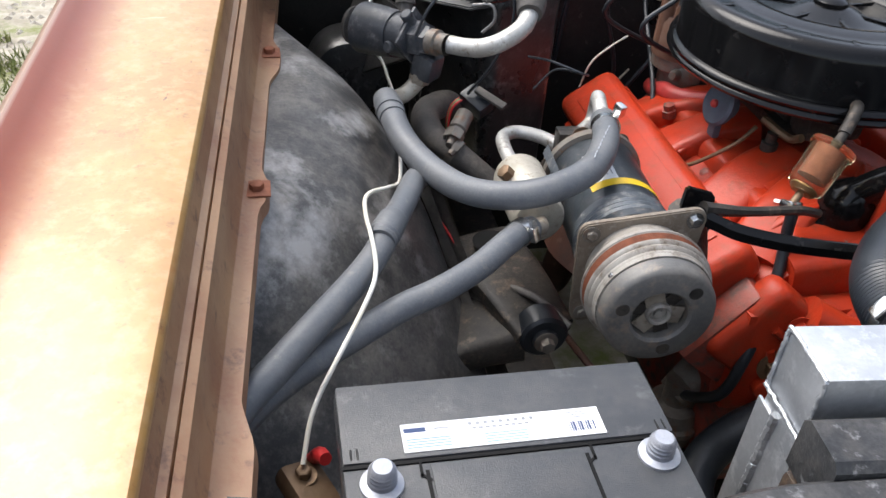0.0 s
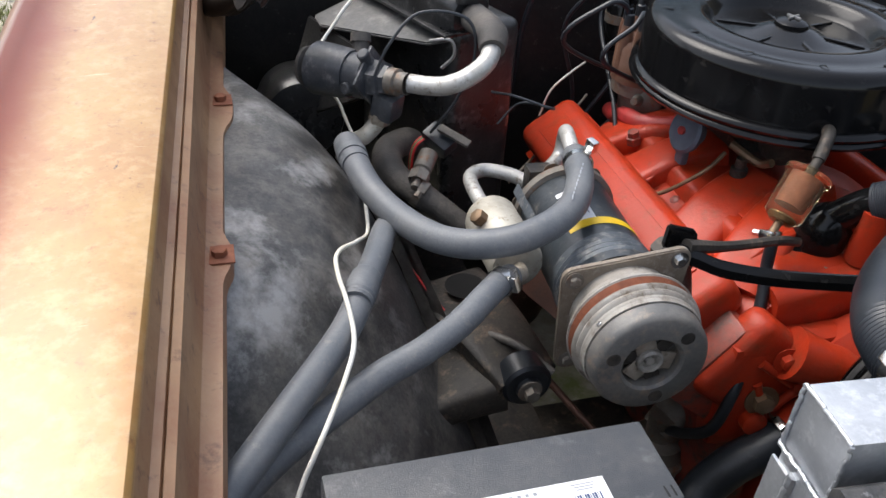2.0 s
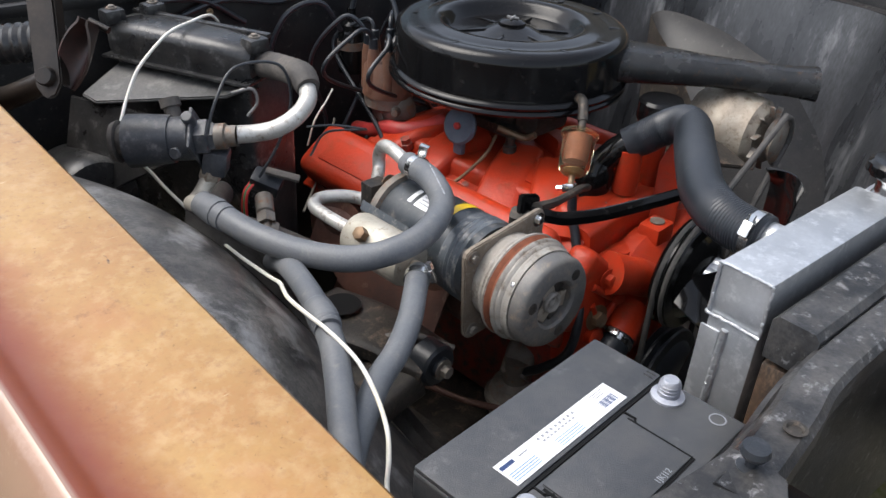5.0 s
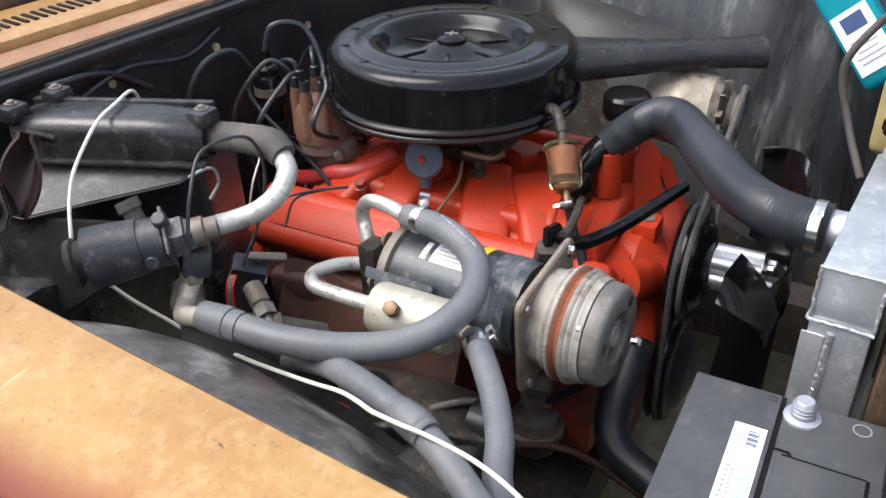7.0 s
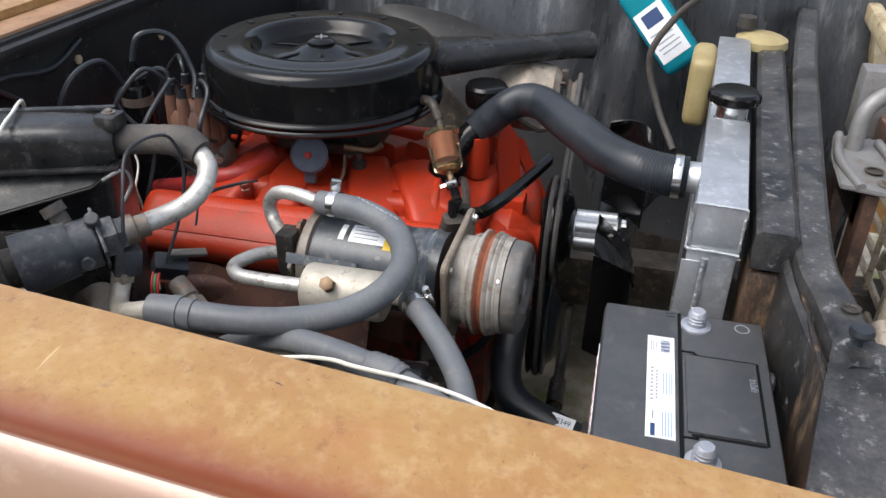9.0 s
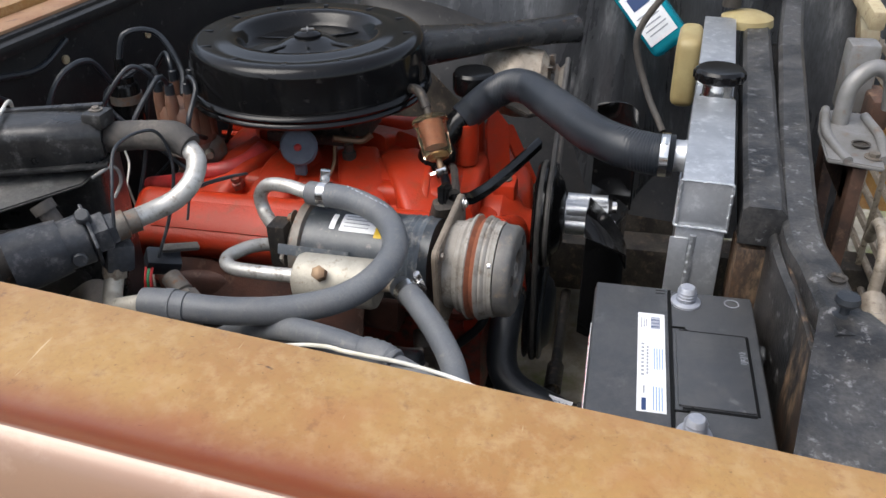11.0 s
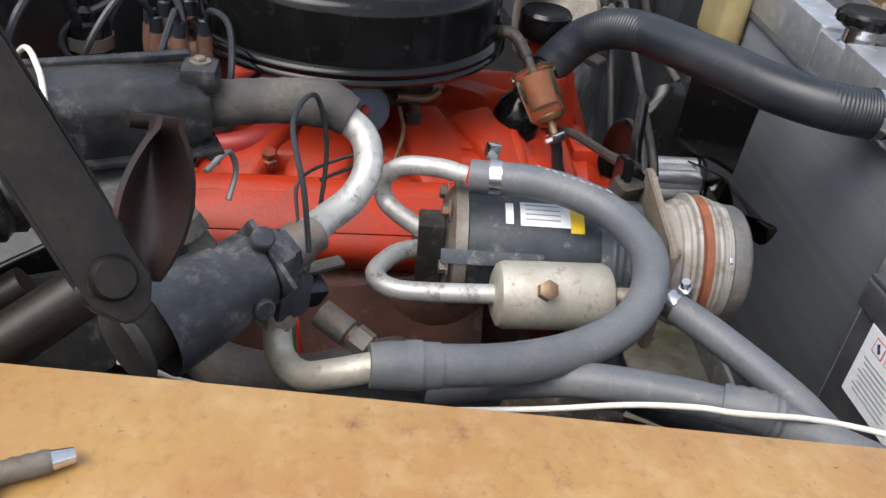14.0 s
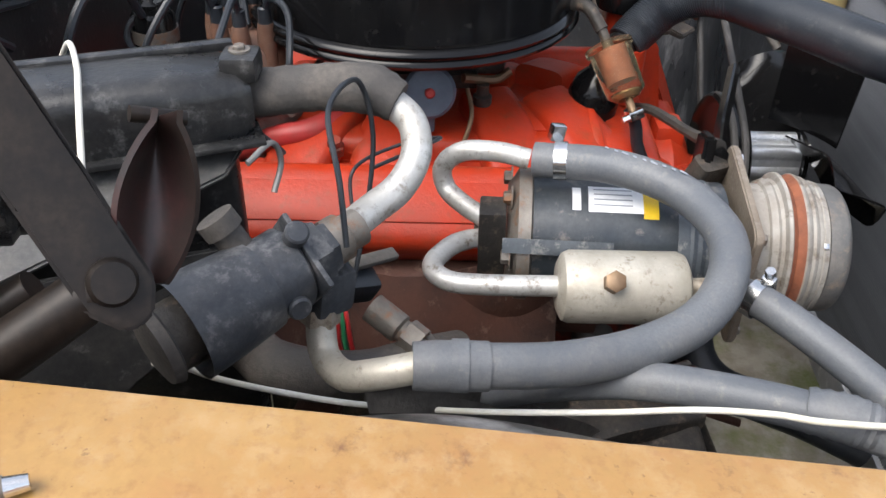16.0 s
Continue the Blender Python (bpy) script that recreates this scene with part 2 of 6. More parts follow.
CREAM = mat("rust_stained_cream_paint", (0.44, 0.37, 0.23), 0.55, second=(0.26, 0.17, 0.09), scale=14, amount=0.7, bump=0.2, spots=(0.12, 0.06, 0.03), spot_scale=26, spot_cut=0.64)


def clear_material(name, colour, rough=0.08, trans=0.85):
    m = bpy.data.materials.new(name)
    m.use_nodes = True
    b = m.node_tree.nodes["Principled BSDF"]
    b.inputs["Base Color"].default_value = (*colour, 1)
    b.inputs["Roughness"].default_value = rough
    b.inputs["Transmission Weight"].default_value = trans
    b.inputs["IOR"].default_value = 1.11
    return m


AMBER = clear_material("amber_fuel_filter_plastic", (0.97, 0.80, 0.52), 0.03, 0.97)
PALE_SHELL = mat("pale_flaking_blue_grey", (0.10, 0.115, 0.13), 0.45, 0.05, second=(0.05, 0.058, 0.066), scale=24, amount=0.7, bump=0.3, spots=(0.30, 0.29, 0.27), spot_scale=50, spot_cut=0.62)
TEAL = clear_material("teal_washer_fluid_bottle", (0.02, 0.42, 0.52), 0.12, 0.6)


def worn_copper():
    """Faded copper with a reddish worn band that runs along the fender, beside its crease."""
    m = mat("faded_copper_paint", (0.395, 0.228, 0.072), 0.36, 0.1, second=(0.335, 0.165, 0.052), scale=8.5, amount=0.55, bump=0.05, coat=0.48, spots=(0.11, 0.045, 0.025), spot_scale=34, spot_cut=0.70, rough_var=0.12, dust=0.0)
    nt = m.node_tree
    b = nt.nodes["Principled BSDF"]
    old = b.inputs["Base Color"].links[0].from_socket
    tc = next(n for n in nt.nodes if n.type == "TEX_COORD")
    sep = nt.nodes.new("ShaderNodeSeparateXYZ")
    nt.links.new(tc.outputs["Object"], sep.inputs[0])

    def op(kind, a, c):
        n = nt.nodes.new("ShaderNodeMath")
        n.operation = kind
        for sock, v in zip(n.inputs, (a, c)):
            if isinstance(v, (int, float)):
                sock.default_value = v
            else:
                nt.links.new(v, sock)
        return n.outputs[0]

    def layer(src, lo, hi, top, colour, under):
        r = nt.nodes.new("ShaderNodeMapRange")
        r.inputs["From Min"].default_value, r.inputs["From Max"].default_value, r.inputs["To Max"].default_value = lo, hi, top
        nt.links.new(src, r.inputs["Value"])
        mx = nt.nodes.new("ShaderNodeMix")
        mx.data_type = "RGBA"
        nt.links.new(r.outputs["Result"], mx.inputs[0])
        nt.links.new(under, mx.inputs[6])
        mx.inputs[7].default_value = (*colour, 1)
        return mx.outputs[2]

    def stretched(sc, x_way, y_way, turn, detail):
        mp = nt.nodes.new("ShaderNodeMapping")
        mp.inputs["Scale"].default_value, mp.inputs["Rotation"].default_value = (x_way, y_way, 1.0), (0, 0, turn)
        nt.links.new(tc.outputs["Object"], mp.inputs["Vector"])
        n = nt.nodes.new("ShaderNodeTexNoise")
        n.inputs["Scale"].default_value, n.inputs["Detail"].default_value, n.inputs["Roughness"].default_value = sc, detail, 0.65
        nt.links.new(mp.outputs[0], n.inputs["Vector"])
        return n.outputs["Fac"]

    old = layer(stretched(55.0, 1.0, 1.0, 0.0, 8.0), 0.48, 0.66, 0.5, (0.48, 0.32, 0.155), old)
    old = layer(stretched(150.0, 1.0, 1.0, 0.0, 5.0), 0.52, 0.74, 0.45, (0.22, 0.10, 0.036), old)
    old = layer(stretched(210.0, 1.0, 1.0, 0.0, 3.0), 0.66, 0.72, 0.45, (0.09, 0.04, 0.02), old)
    old = layer(stretched(15.0, 1.0, 0.7, 0.3, 7.0), 0.54, 0.70, 0.5, (0.34, 0.145, 0.05), old)
    old = layer(stretched(30.0, 0.22, 2.2, 0.5, 3.0), 0.715, 0.735, 0.6, (0.60, 0.46, 0.28), old)
    old = layer(stretched(38.0, 1.5, 0.45, 0.25, 3.0), 0.725, 0.745, 0.9, (0.045, 0.025, 0.02), old)
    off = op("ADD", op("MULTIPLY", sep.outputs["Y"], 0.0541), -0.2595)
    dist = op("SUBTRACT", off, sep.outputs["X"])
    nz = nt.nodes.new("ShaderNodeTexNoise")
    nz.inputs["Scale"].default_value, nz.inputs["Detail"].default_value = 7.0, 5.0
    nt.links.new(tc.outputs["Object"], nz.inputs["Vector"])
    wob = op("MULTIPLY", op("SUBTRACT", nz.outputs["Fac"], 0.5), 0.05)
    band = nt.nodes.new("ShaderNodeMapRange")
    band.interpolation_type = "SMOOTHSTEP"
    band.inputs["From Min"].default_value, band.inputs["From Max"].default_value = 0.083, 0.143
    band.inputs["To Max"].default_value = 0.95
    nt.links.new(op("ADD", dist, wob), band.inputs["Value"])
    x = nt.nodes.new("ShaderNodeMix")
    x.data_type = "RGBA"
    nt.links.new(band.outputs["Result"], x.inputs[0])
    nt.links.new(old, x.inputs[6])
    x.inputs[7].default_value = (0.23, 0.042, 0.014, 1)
    # past the crease the colour pales to pink, standing in for sky reflection
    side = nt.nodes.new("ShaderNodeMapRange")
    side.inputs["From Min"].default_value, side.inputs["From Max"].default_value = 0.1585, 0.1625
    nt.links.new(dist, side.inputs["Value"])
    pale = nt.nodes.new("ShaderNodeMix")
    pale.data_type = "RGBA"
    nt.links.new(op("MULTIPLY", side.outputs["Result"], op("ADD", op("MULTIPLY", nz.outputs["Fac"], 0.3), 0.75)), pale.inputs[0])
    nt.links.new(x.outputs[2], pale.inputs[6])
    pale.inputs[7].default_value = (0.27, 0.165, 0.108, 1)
    # thin lighter line along the crease, then lighter blotches on the outer side
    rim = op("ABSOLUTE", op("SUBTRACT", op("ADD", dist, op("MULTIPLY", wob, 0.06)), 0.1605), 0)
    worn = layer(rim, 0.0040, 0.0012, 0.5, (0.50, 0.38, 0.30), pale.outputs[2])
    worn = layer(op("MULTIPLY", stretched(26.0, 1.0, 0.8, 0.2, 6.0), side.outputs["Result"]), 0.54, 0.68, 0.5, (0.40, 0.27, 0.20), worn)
    nt.links.new(worn, b.inputs["Base Color"])
    return m


COPPER = worn_copper()
GLASS = clear_material("tinted_glass", (0.25, 0.3, 0.32), 0.05, 0.8)


# ---- mesh helpers ----
def root(name, base, label, category, group="", kind=""):
    e = new(name)
    e.empty_display_size = 0.05
    e.location = base
    e["at"] = tuple(base)
    return tagged(e, label, category, group, kind)


def part(name, bm, material, parent, label=""):
    me = bpy.data.meshes.new(name)
    bmesh.ops.recalc_face_normals(bm, faces=bm.faces)
    bm.to_mesh(me)
    bm.free()
    for p in me.polygons:
        p.use_smooth = True
    me.set_sharp_from_angle(angle=radians(38))
    me.materials.append(material)
    ob = new(name, me)
    if parent is not None:
        ob.parent = parent
        if parent.type == "EMPTY":
            ob.matrix_parent_inverse = Matrix.Translation(-Vector(parent["at"]))
    if label:
        ob["label"] = label
    return ob


def axis_frame(origin, way, up=(0, 0, 1)):
    """Matrix whose z runs along way and whose x lies as near to up as it can."""
    z = Vector(way).normalized()
    x = Vector(up) - Vector(up).dot(z) * z
    if x.length < 1e-4:
        x = Vector((1, 0, 0)) - Vector((1, 0, 0)).dot(z) * z
    x.normalize()
    y = z.cross(x)
    return Matrix(((x.x, y.x, z.x, origin[0]), (x.y, y.y, z.y, origin[1]), (x.z, y.z, z.z, origin[2]), (0, 0, 0, 1)))


def lathe(profile, m=Matrix(), seg=40, bm=None, start=0.0, sweep=360.0):
    """Revolve (height, radius) pairs round the z axis of m."""
    bm = bm or bmesh.new()
    full = abs(sweep - 360) < 1e-3
    n = seg if full else seg + 1
    rings = []
    for h, r in profile:
        if r < 1e-6:
            rings.append([bm.verts.new(m @ Vector((0, 0, h)))])
        else:
            rings.append([bm.verts.new(m @ Vector((r * math.cos(radians(start + sweep * k / seg)), r * math.sin(radians(start + sweep * k / seg)), h))) for k in range(n)])
    for a, b in zip(rings, rings[1:]):
        for k in range(seg):
            i, j = k, (k + 1) % n
            if len(a) == 1 and len(b) > 1:
                bm.faces.new((a[0], b[j], b[i]))
            elif len(b) == 1 and len(a) > 1:
                bm.faces.new((a[i], a[j], b[0]))
            elif len(a) > 1:
                bm.faces.new((a[i], a[j], b[j], b[i]))
    return bm


def box(size, m=Matrix(), bevel=0.003, bm=None, segs=2):
    own = bmesh.new()
    bmesh.ops.create_cube(own, size=1.0, matrix=Matrix.Diagonal((*size, 1)))
    if bevel:
        bmesh.ops.bevel(own, geom=own.edges[:], offset=min(bevel, min(size) * 0.45), segments=segs, affect="EDGES", profile=0.6)
    own.transform(m)
    if bm is None:
        return own
    return merge(bm, own)


def merge(bm, other):
    me = bpy.data.meshes.new("tmp")
    other.to_mesh(me)
    other.free()
    bm.from_mesh(me)
    bpy.data.meshes.remove(me)
    return bm


def at(x, y, z, rx=0, ry=0, rz=0):
    return pose(x, y, z, rx, ry, rz)


def smooth_path(pts, per=8):
    pts = [Vector(p) for p in pts]
    if len(pts) < 3:
        return pts
    ext = [2 * pts[0] - pts[1]] + pts + [2 * pts[-1] - pts[-2]]
    out = []
    for i in range(1, len(ext) - 2):
        p0, p1, p2, p3 = ext[i - 1 : i + 3]
        for k in range(per):
            t = k / per
            out.append(0.5 * ((2 * p1) + (p2 - p0) * t + (2 * p0 - 5 * p1 + 4 * p2 - p3) * t * t + (3 * p1 - p0 - 3 * p2 + p3) * t ** 3))
    out.append(pts[-1])
    return out


def tube(pts, r, seg=16, per=8, bm=None, ridge=0.0, bore=True):
    """A round hose along a smooth path; r is a number or a list of one radius per given point."""
    path = smooth_path(pts, per)
    n = len(path)
    radii = [r] * n if not isinstance(r, (list, tuple)) else [float(q) for q in np.interp(np.linspace(0, len(r) - 1, n), range(len(r)), r)]
    bm = bm or bmesh.new()
    tang = [(path[min(i + 1, n - 1)] - path[max(i - 1, 0)]).normalized() for i in range(n)]
    u = tang[0].orthogonal().normalized()
    rings = []
    for i in range(n):
        u = (u - u.dot(tang[i]) * tang[i]).normalized()
        v = tang[i].cross(u)
        rr = radii[i] + (ridge if i % 2 else 0.0)
        rings.append([bm.verts.new(path[i] + rr * (math.cos(2 * math.pi * k / seg) * u + math.sin(2 * math.pi * k / seg) * v)) for k in range(seg)])
    for a, b in zip(rings, rings[1:]):
        for k in range(seg):
            j = (k + 1) % seg
            bm.faces.new((a[k], a[j], b[j], b[k]))
    for ring, c in ((rings[0], 0), (rings[-1], -1)):
        bm.faces.new(ring if c else ring[::-1])
    return bm


def patch(fn, nu, nv, thick=0.0):
    """A sheet fn(u, v) for u, v in 0..1, thickened downwards."""
    bm = bmesh.new()
    g = [[bm.verts.new(fn(i / nu, j / nv)) for j in range(nv + 1)] for i in range(nu + 1)]
    for i in range(nu):
        for j in range(nv):
            bm.faces.new((g[i][j], g[i + 1][j], g[i + 1][j + 1], g[i][j + 1]))
    if thick:
        bmesh.ops.recalc_face_normals(bm, faces=bm.faces)
        bmesh.ops.solidify(bm, geom=bm.faces[:], thickness=thick)
    return bm


def bolt(m, r=0.007, h=0.006, washer=0.0):
    bm = lathe([(0, 0), (0, r * 1.7), (0.0015, r * 1.7), (0.0015, 0)], m, 18) if washer else bmesh.new()
    lathe([(0, r), (h, r), (h + 0.001, r * 0.8), (h + 0.001, 0)], m, 6, bm)
    return bm


def clamp(origin, way, r, width=0.012, screw_way=(0, 0, 1)):
    """A worm-drive clamp: band with a screw box."""
    m = axis_frame(origin, way, screw_way)
    bm = lathe([(-width / 2, r), (-width / 2, r + 0.0012), (width / 2, r + 0.0012), (width / 2, r)], m, 32)
    box((0.008, 0.018, width * 1.05), m @ at(r + 0.004, 0, 0), 0.0015, bm)
    lathe([(0, 0.0045), (0.009, 0.0045), (0.009, 0)], m @ at(r + 0.005, 0.009, 0, -90, 0, 0), 6, bm)
    return bm


# ---- ground ----
def make_ground():
    def fn(u, v):
        return Vector((-60 + 120 * u, -60 + 120 * v, 0.0))
    part("ground", patch(fn, 40, 40), GRAVEL, None)
    tagged(bpy.data.objects["ground"], "pale gravel ground with tufts of grass", "ground", kind="structure")


make_ground()


def make_ground_cover():
    """Loose stones and grass tufts beside the car."""
    rng = random.Random(4)
    verts, faces = [], []
    for k in range(2600):
        x, y = rng.uniform(-2.6, -0.42), rng.uniform(0.6, 4.2)
        r = rng.uniform(0.006, 0.02)
        base = len(verts)
        a = rng.uniform(0, 6.28)
        for i in range(4):
            q = a + i * 1.571 + rng.uniform(-0.4, 0.4)
            verts.append((x + r * math.cos(q), y + r * math.sin(q), 0.0))
        verts.append((x + rng.uniform(-0.3, 0.3) * r, y + rng.uniform(-0.3, 0.3) * r, r * 0.7))
        faces += [(base + i, base + (i + 1) % 4, base + 4) for i in range(4)]
    me = bpy.data.meshes.new("loose_stones")
    me.from_pydata(verts, [], faces)
    me.materials.append(STONES)
    tagged(new("loose_stones", me), "loose pale stones and chips", "stones", kind="stuff")
    verts, faces = [], []
    for k in range(70):
        cx, cy, cr = rng.uniform(-2.4, -0.5), rng.uniform(0.7, 4.0), rng.uniform(0.05, 0.2)
        for j in range(int(900 * cr)):
            q, d = rng.uniform(0, 6.28), cr * rng.random() ** 0.6
            x, y = cx + d * math.cos(q), cy + d * math.sin(q)
            h, w, t = rng.uniform(0.02, 0.06), rng.uniform(0.003, 0.006), rng.uniform(0, 6.28)
            lx, ly = rng.uniform(-0.03, 0.03), rng.uniform(-0.03, 0.03)
            base = len(verts)
            verts += [(x - w * math.cos(t), y - w * math.sin(t), 0), (x + w * math.cos(t), y + w * math.sin(t), 0), (x + lx, y + ly, h)]
            faces.append((base, base + 1, base + 2))
    me = bpy.data.meshes.new("grass_tufts")
    me.from_pydata(verts, [], faces)
    me.materials.append(GRASS)
    tagged(new("grass_tufts", me), "tufts of short green grass", "grass", kind="stuff")


make_ground_cover()

# plain unseen walls that close the place, added to darken low sky reflections
ADDED_WALL = mat("added_dark_wall", (0.075, 0.072, 0.062), 0.8, second=(0.045, 0.047, 0.038), scale=3, amount=0.7, bump=0.5, fine=30, stretch=(1.0, 1.0, 0.2))
for name, size, m in (("unseen_wall_east", (0.2, 24.0, 3.1), at(6.2, 2.0, 1.55)), ("unseen_wall_north", (18.0, 0.2, 3.1), at(-2.9, 11.0, 1.55))):
    part(name, box(size, m, 0.01), ADDED_WALL, None)
    tagged(bpy.data.objects[name], "plain dark unseen wall, added to darken reflections", "wall", kind="structure")


# ---- car body ----
car = root("car_body", (0.6, 0.9, 0.0), "old car with faded copper paint and open engine bay", "car")


def fender_x(y):
    """Inner lip of the fender."""
    return -0.2008 - 0.0541 * (1.085 - y)


def fender_z(y):
    return 0.9746 - 0.0651 * (1.085 - y)


def lay(section, y0, y1, ny):
    """A sheet whose cross-section, a list of (x, z), follows y."""
    ys = [y0 + (y1 - y0) * i / ny for i in range(ny + 1)]
    bm = bmesh.new()
    g = [[bm.verts.new((x, y, z)) for x, z in section(y)] for y in ys]
    for a, b in zip(g, g[1:]):
        for j in range(len(a) - 1):
            bm.faces.new((a[j], b[j], b[j + 1], a[j + 1]))
    return bm


FENDER_PROFILE = ((-0.002, -0.022), (0.001, -0.008), (0.0, -0.003), (-0.003, 0.0), (-0.012, 0.001), (-0.04, 0.002), (-0.07, 0.001), (-0.094, -0.001), (-0.115, -0.001), (-0.135, 0.003), (-0.147, 0.010), (-0.155, 0.016), (-0.161, 0.0185), (-0.167, 0.016), (-0.174, 0.006), (-0.184, -0.02), (-0.195, -0.06), (-0.207, -0.12), (-0.225, -0.2), (-0.238, -0.32), (-0.238, -0.45), (-0.22, -0.62), (-0.18, -0.70))


def fender_section(y):
    x, z = fender_x(y), fender_z(y)
    return [(x + a, z + b) for a, b in FENDER_PROFILE]


def flange_z(y):
    return 0.85 - 0.012 * (0.875 - y)


def gutter_section(y):
    x, z, f = fender_x(y), fender_z(y), flange_z(y)
    w = 0.0 if y > 0.58 else min(0.012, (0.58 - y) * 0.3)
    tab = 0.008 * math.exp(-((y - 0.875) / 0.03) ** 4) + 0.012 * math.exp(-((y - 1.19) / 0.05) ** 4)
    return [(x - 0.004, z - 0.003), (x + 0.0005, z - 0.016), (x + 0.004, z - 0.034), (x + 0.010, z - 0.036), (x + 0.011, z - 0.041), (x + 0.0125, z - 0.036), (x + 0.019, z - 0.039), (x + 0.021, z - 0.052), (x + 0.022, f + 0.02), (x + 0.027, f + 0.007), (x + 0.034, f + 0.003), (x + 0.043 + tab + w, f + 0.003), (x + 0.045 + tab + w, f - 0.012)]


def mirrored(section):
    return lambda y: [(1.2 - x, z) for x, z in section(y)]


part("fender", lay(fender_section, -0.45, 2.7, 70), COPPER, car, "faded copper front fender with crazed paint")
part("fender_inner_flange", lay(gutter_section, 0.36, 1.72, 110), RUSTY, car, "rusty brown inner fender flange")
for y in (0.875, 1.21):
    m = at(fender_x(y) + 0.040, y, flange_z(y) + 0.003)
    part("flange_bolt", merge(bolt(m, 0.0075, 0.008, 1), box((0.026, 0.03, 0.002), m @ at(0.001, 0, 0.001), 0.0005)), RUST, car, "rusty hexagon bolt")
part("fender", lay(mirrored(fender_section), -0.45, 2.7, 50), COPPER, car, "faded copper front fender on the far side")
part("fender_inner_flange", lay(mirrored(gutter_section), 0.36, 1.72, 40), BODY_BLACK, car)

RIM = [Vector(p) for p in ((-0.165, 1.37, 0.835), (-0.115, 1.30, 0.83), (-0.05, 1.225, 0.805), (0.0, 1.14, 0.765), (0.04, 1.06, 0.70), (0.068, 0.98, 0.635), (0.098, 0.90, 0.56), (0.12, 0.80, 0.49), (0.125, 0.66, 0.43), (0.09, 0.42, 0.38))]
RIM_PATH = smooth_path(RIM, 6)


def dome(side):
    n = len(RIM_PATH) - 1

    def fn(u, v):
        r = RIM_PATH[min(n, int(round(v * n)))]
        y = 1.37 - 0.95 * v
        f = Vector((fender_x(y) + 0.036, y, flange_z(y) - 0.002 - 0.62 * max(0.0, 0.86 - y)))
        p = f.lerp(r, u)
        k = 4 * u * (1 - u) * math.sin(math.pi * min(1, max(0, v * 1.02))) ** 0.6
        p += Vector((0.016, 0, 0.022)) * k
        p.z += 0.004 * noise.noise(p * 9) * k
        if side > 0:
            p.x = 1.2 - p.x
        return p
    return fn


def skirt(side):
    n = len(RIM_PATH) - 1

    def fn(u, v):
        p = RIM_PATH[min(n, int(round(v * n)))].copy()
        p.z = p.z * (1 - u) + 0.22 * u
        p.x += 0.03 * u
        if side > 0:
            p.x = 1.2 - p.x
        return p
    return fn


NV = len(RIM_PATH) - 1
for side in (-1, 1):
    part("inner_fender", patch(dome(side), 22, NV), WHEELHOUSE if side < 0 else BODY_BLACK, car, "dusty black inner fender with grey scuffs")
    part("wheel_apron", patch(skirt(side), 4, NV), DARK_METAL, car)
for off in (0.0, 0.012):
    bm = bmesh.new()
    seam = RIM_PATH[16:46]
    a = [bm.verts.new(p + Vector((off, off * 0.4, 0.004))) for p in seam]
    b = [bm.verts.new(p + Vector((0.006 + off, 0.004, 0.026 + off * 0.5 + 0.002 * math.sin(i)))) for i, p in enumerate(seam)]
    for i in range(len(seam) - 1):
        bm.faces.new((a[i], a[i + 1], b[i + 1], b[i]))
    bmesh.ops.solidify(bm, geom=bm.faces[:], thickness=0.003)
    part("seam_flange", bm, SEAM, car, "bare dusty metal seam flange")

# far inner panel with washer bottle
def far_panel(u, v):
    y = 0.05 + 1.48 * u
    z = 0.30 + 0.64 * v
    bulge = 0.17 * math.exp(-((y - 0.63) / 0.105) ** 2) * (1 - 0.25 * v) + 0.10 * math.exp(-((y - 0.95) / 0.2) ** 2) * (1 - v)
    return Vector((1.31 - bulge - 0.10 * (1 - v), y, z))


part("inner_fender_panel", patch(far_panel, 64, 16), STREAKED, car, "black inner fender panel with painted highlight streaks")

# firewall and cowl
FW = pose(0.3, 1.55, 0, 0, 0, -4.5) @ pose(-0.3, -1.55, 0)
part("firewall", box((1.75, 0.03, 0.75), FW @ at(0.6, 1.565, 0.62), 0.01), BODY_BLACK, car, "dusty black firewall")
part("firewall_rail", box((1.75, 0.03, 0.02), FW @ at(0.6, 1.548, 0.978), 0.006), BODY_BLACK, car)
part("cowl_lip", box((1.75, 0.05, 0.016), FW @ at(0.6, 1.585, 0.994, 3), 0.005), RUSTY, car, "faded tan cowl gutter")
part("cowl_panel", box((1.75, 0.13, 0.03), FW @ at(0.6, 1.675, 1.006, 3), 0.010), COPPER, car, "faded copper cowl panel")
for k in range(80):
    part("cowl_slot", box((0.007, 0.038, 0.004), FW @ at(-0.15 + 0.0155 * k, 1.668, 1.0212, 3), 0.001, segs=1), GROOVE, car)
part("wiper_strip", box((1.6, 0.02, 0.022), FW @ at(0.6, 1.752, 1.028), 0.008), RUSTY_BLACK, car)
part("windscreen", box((1.6, 0.012, 0.6), FW @ at(0.6, 1.97, 1.22, -48), 0.004), GLASS, car, "dark tinted windscreen glass")
for x, z, r in ((0.49, 0.924, 0.0042), (0.72, 0.9, 0.004), (0.28, 0.93, 0.0035)):
    part("firewall_grommet", lathe([(0, 0), (0, r * 1.8), (0.004, r * 1.8), (0.004, r), (0.001, 0)], FW @ axis_frame((x, 1.549, z), (0, -1, 0)), 14), CREAM, car, "small pale rubber grommet")
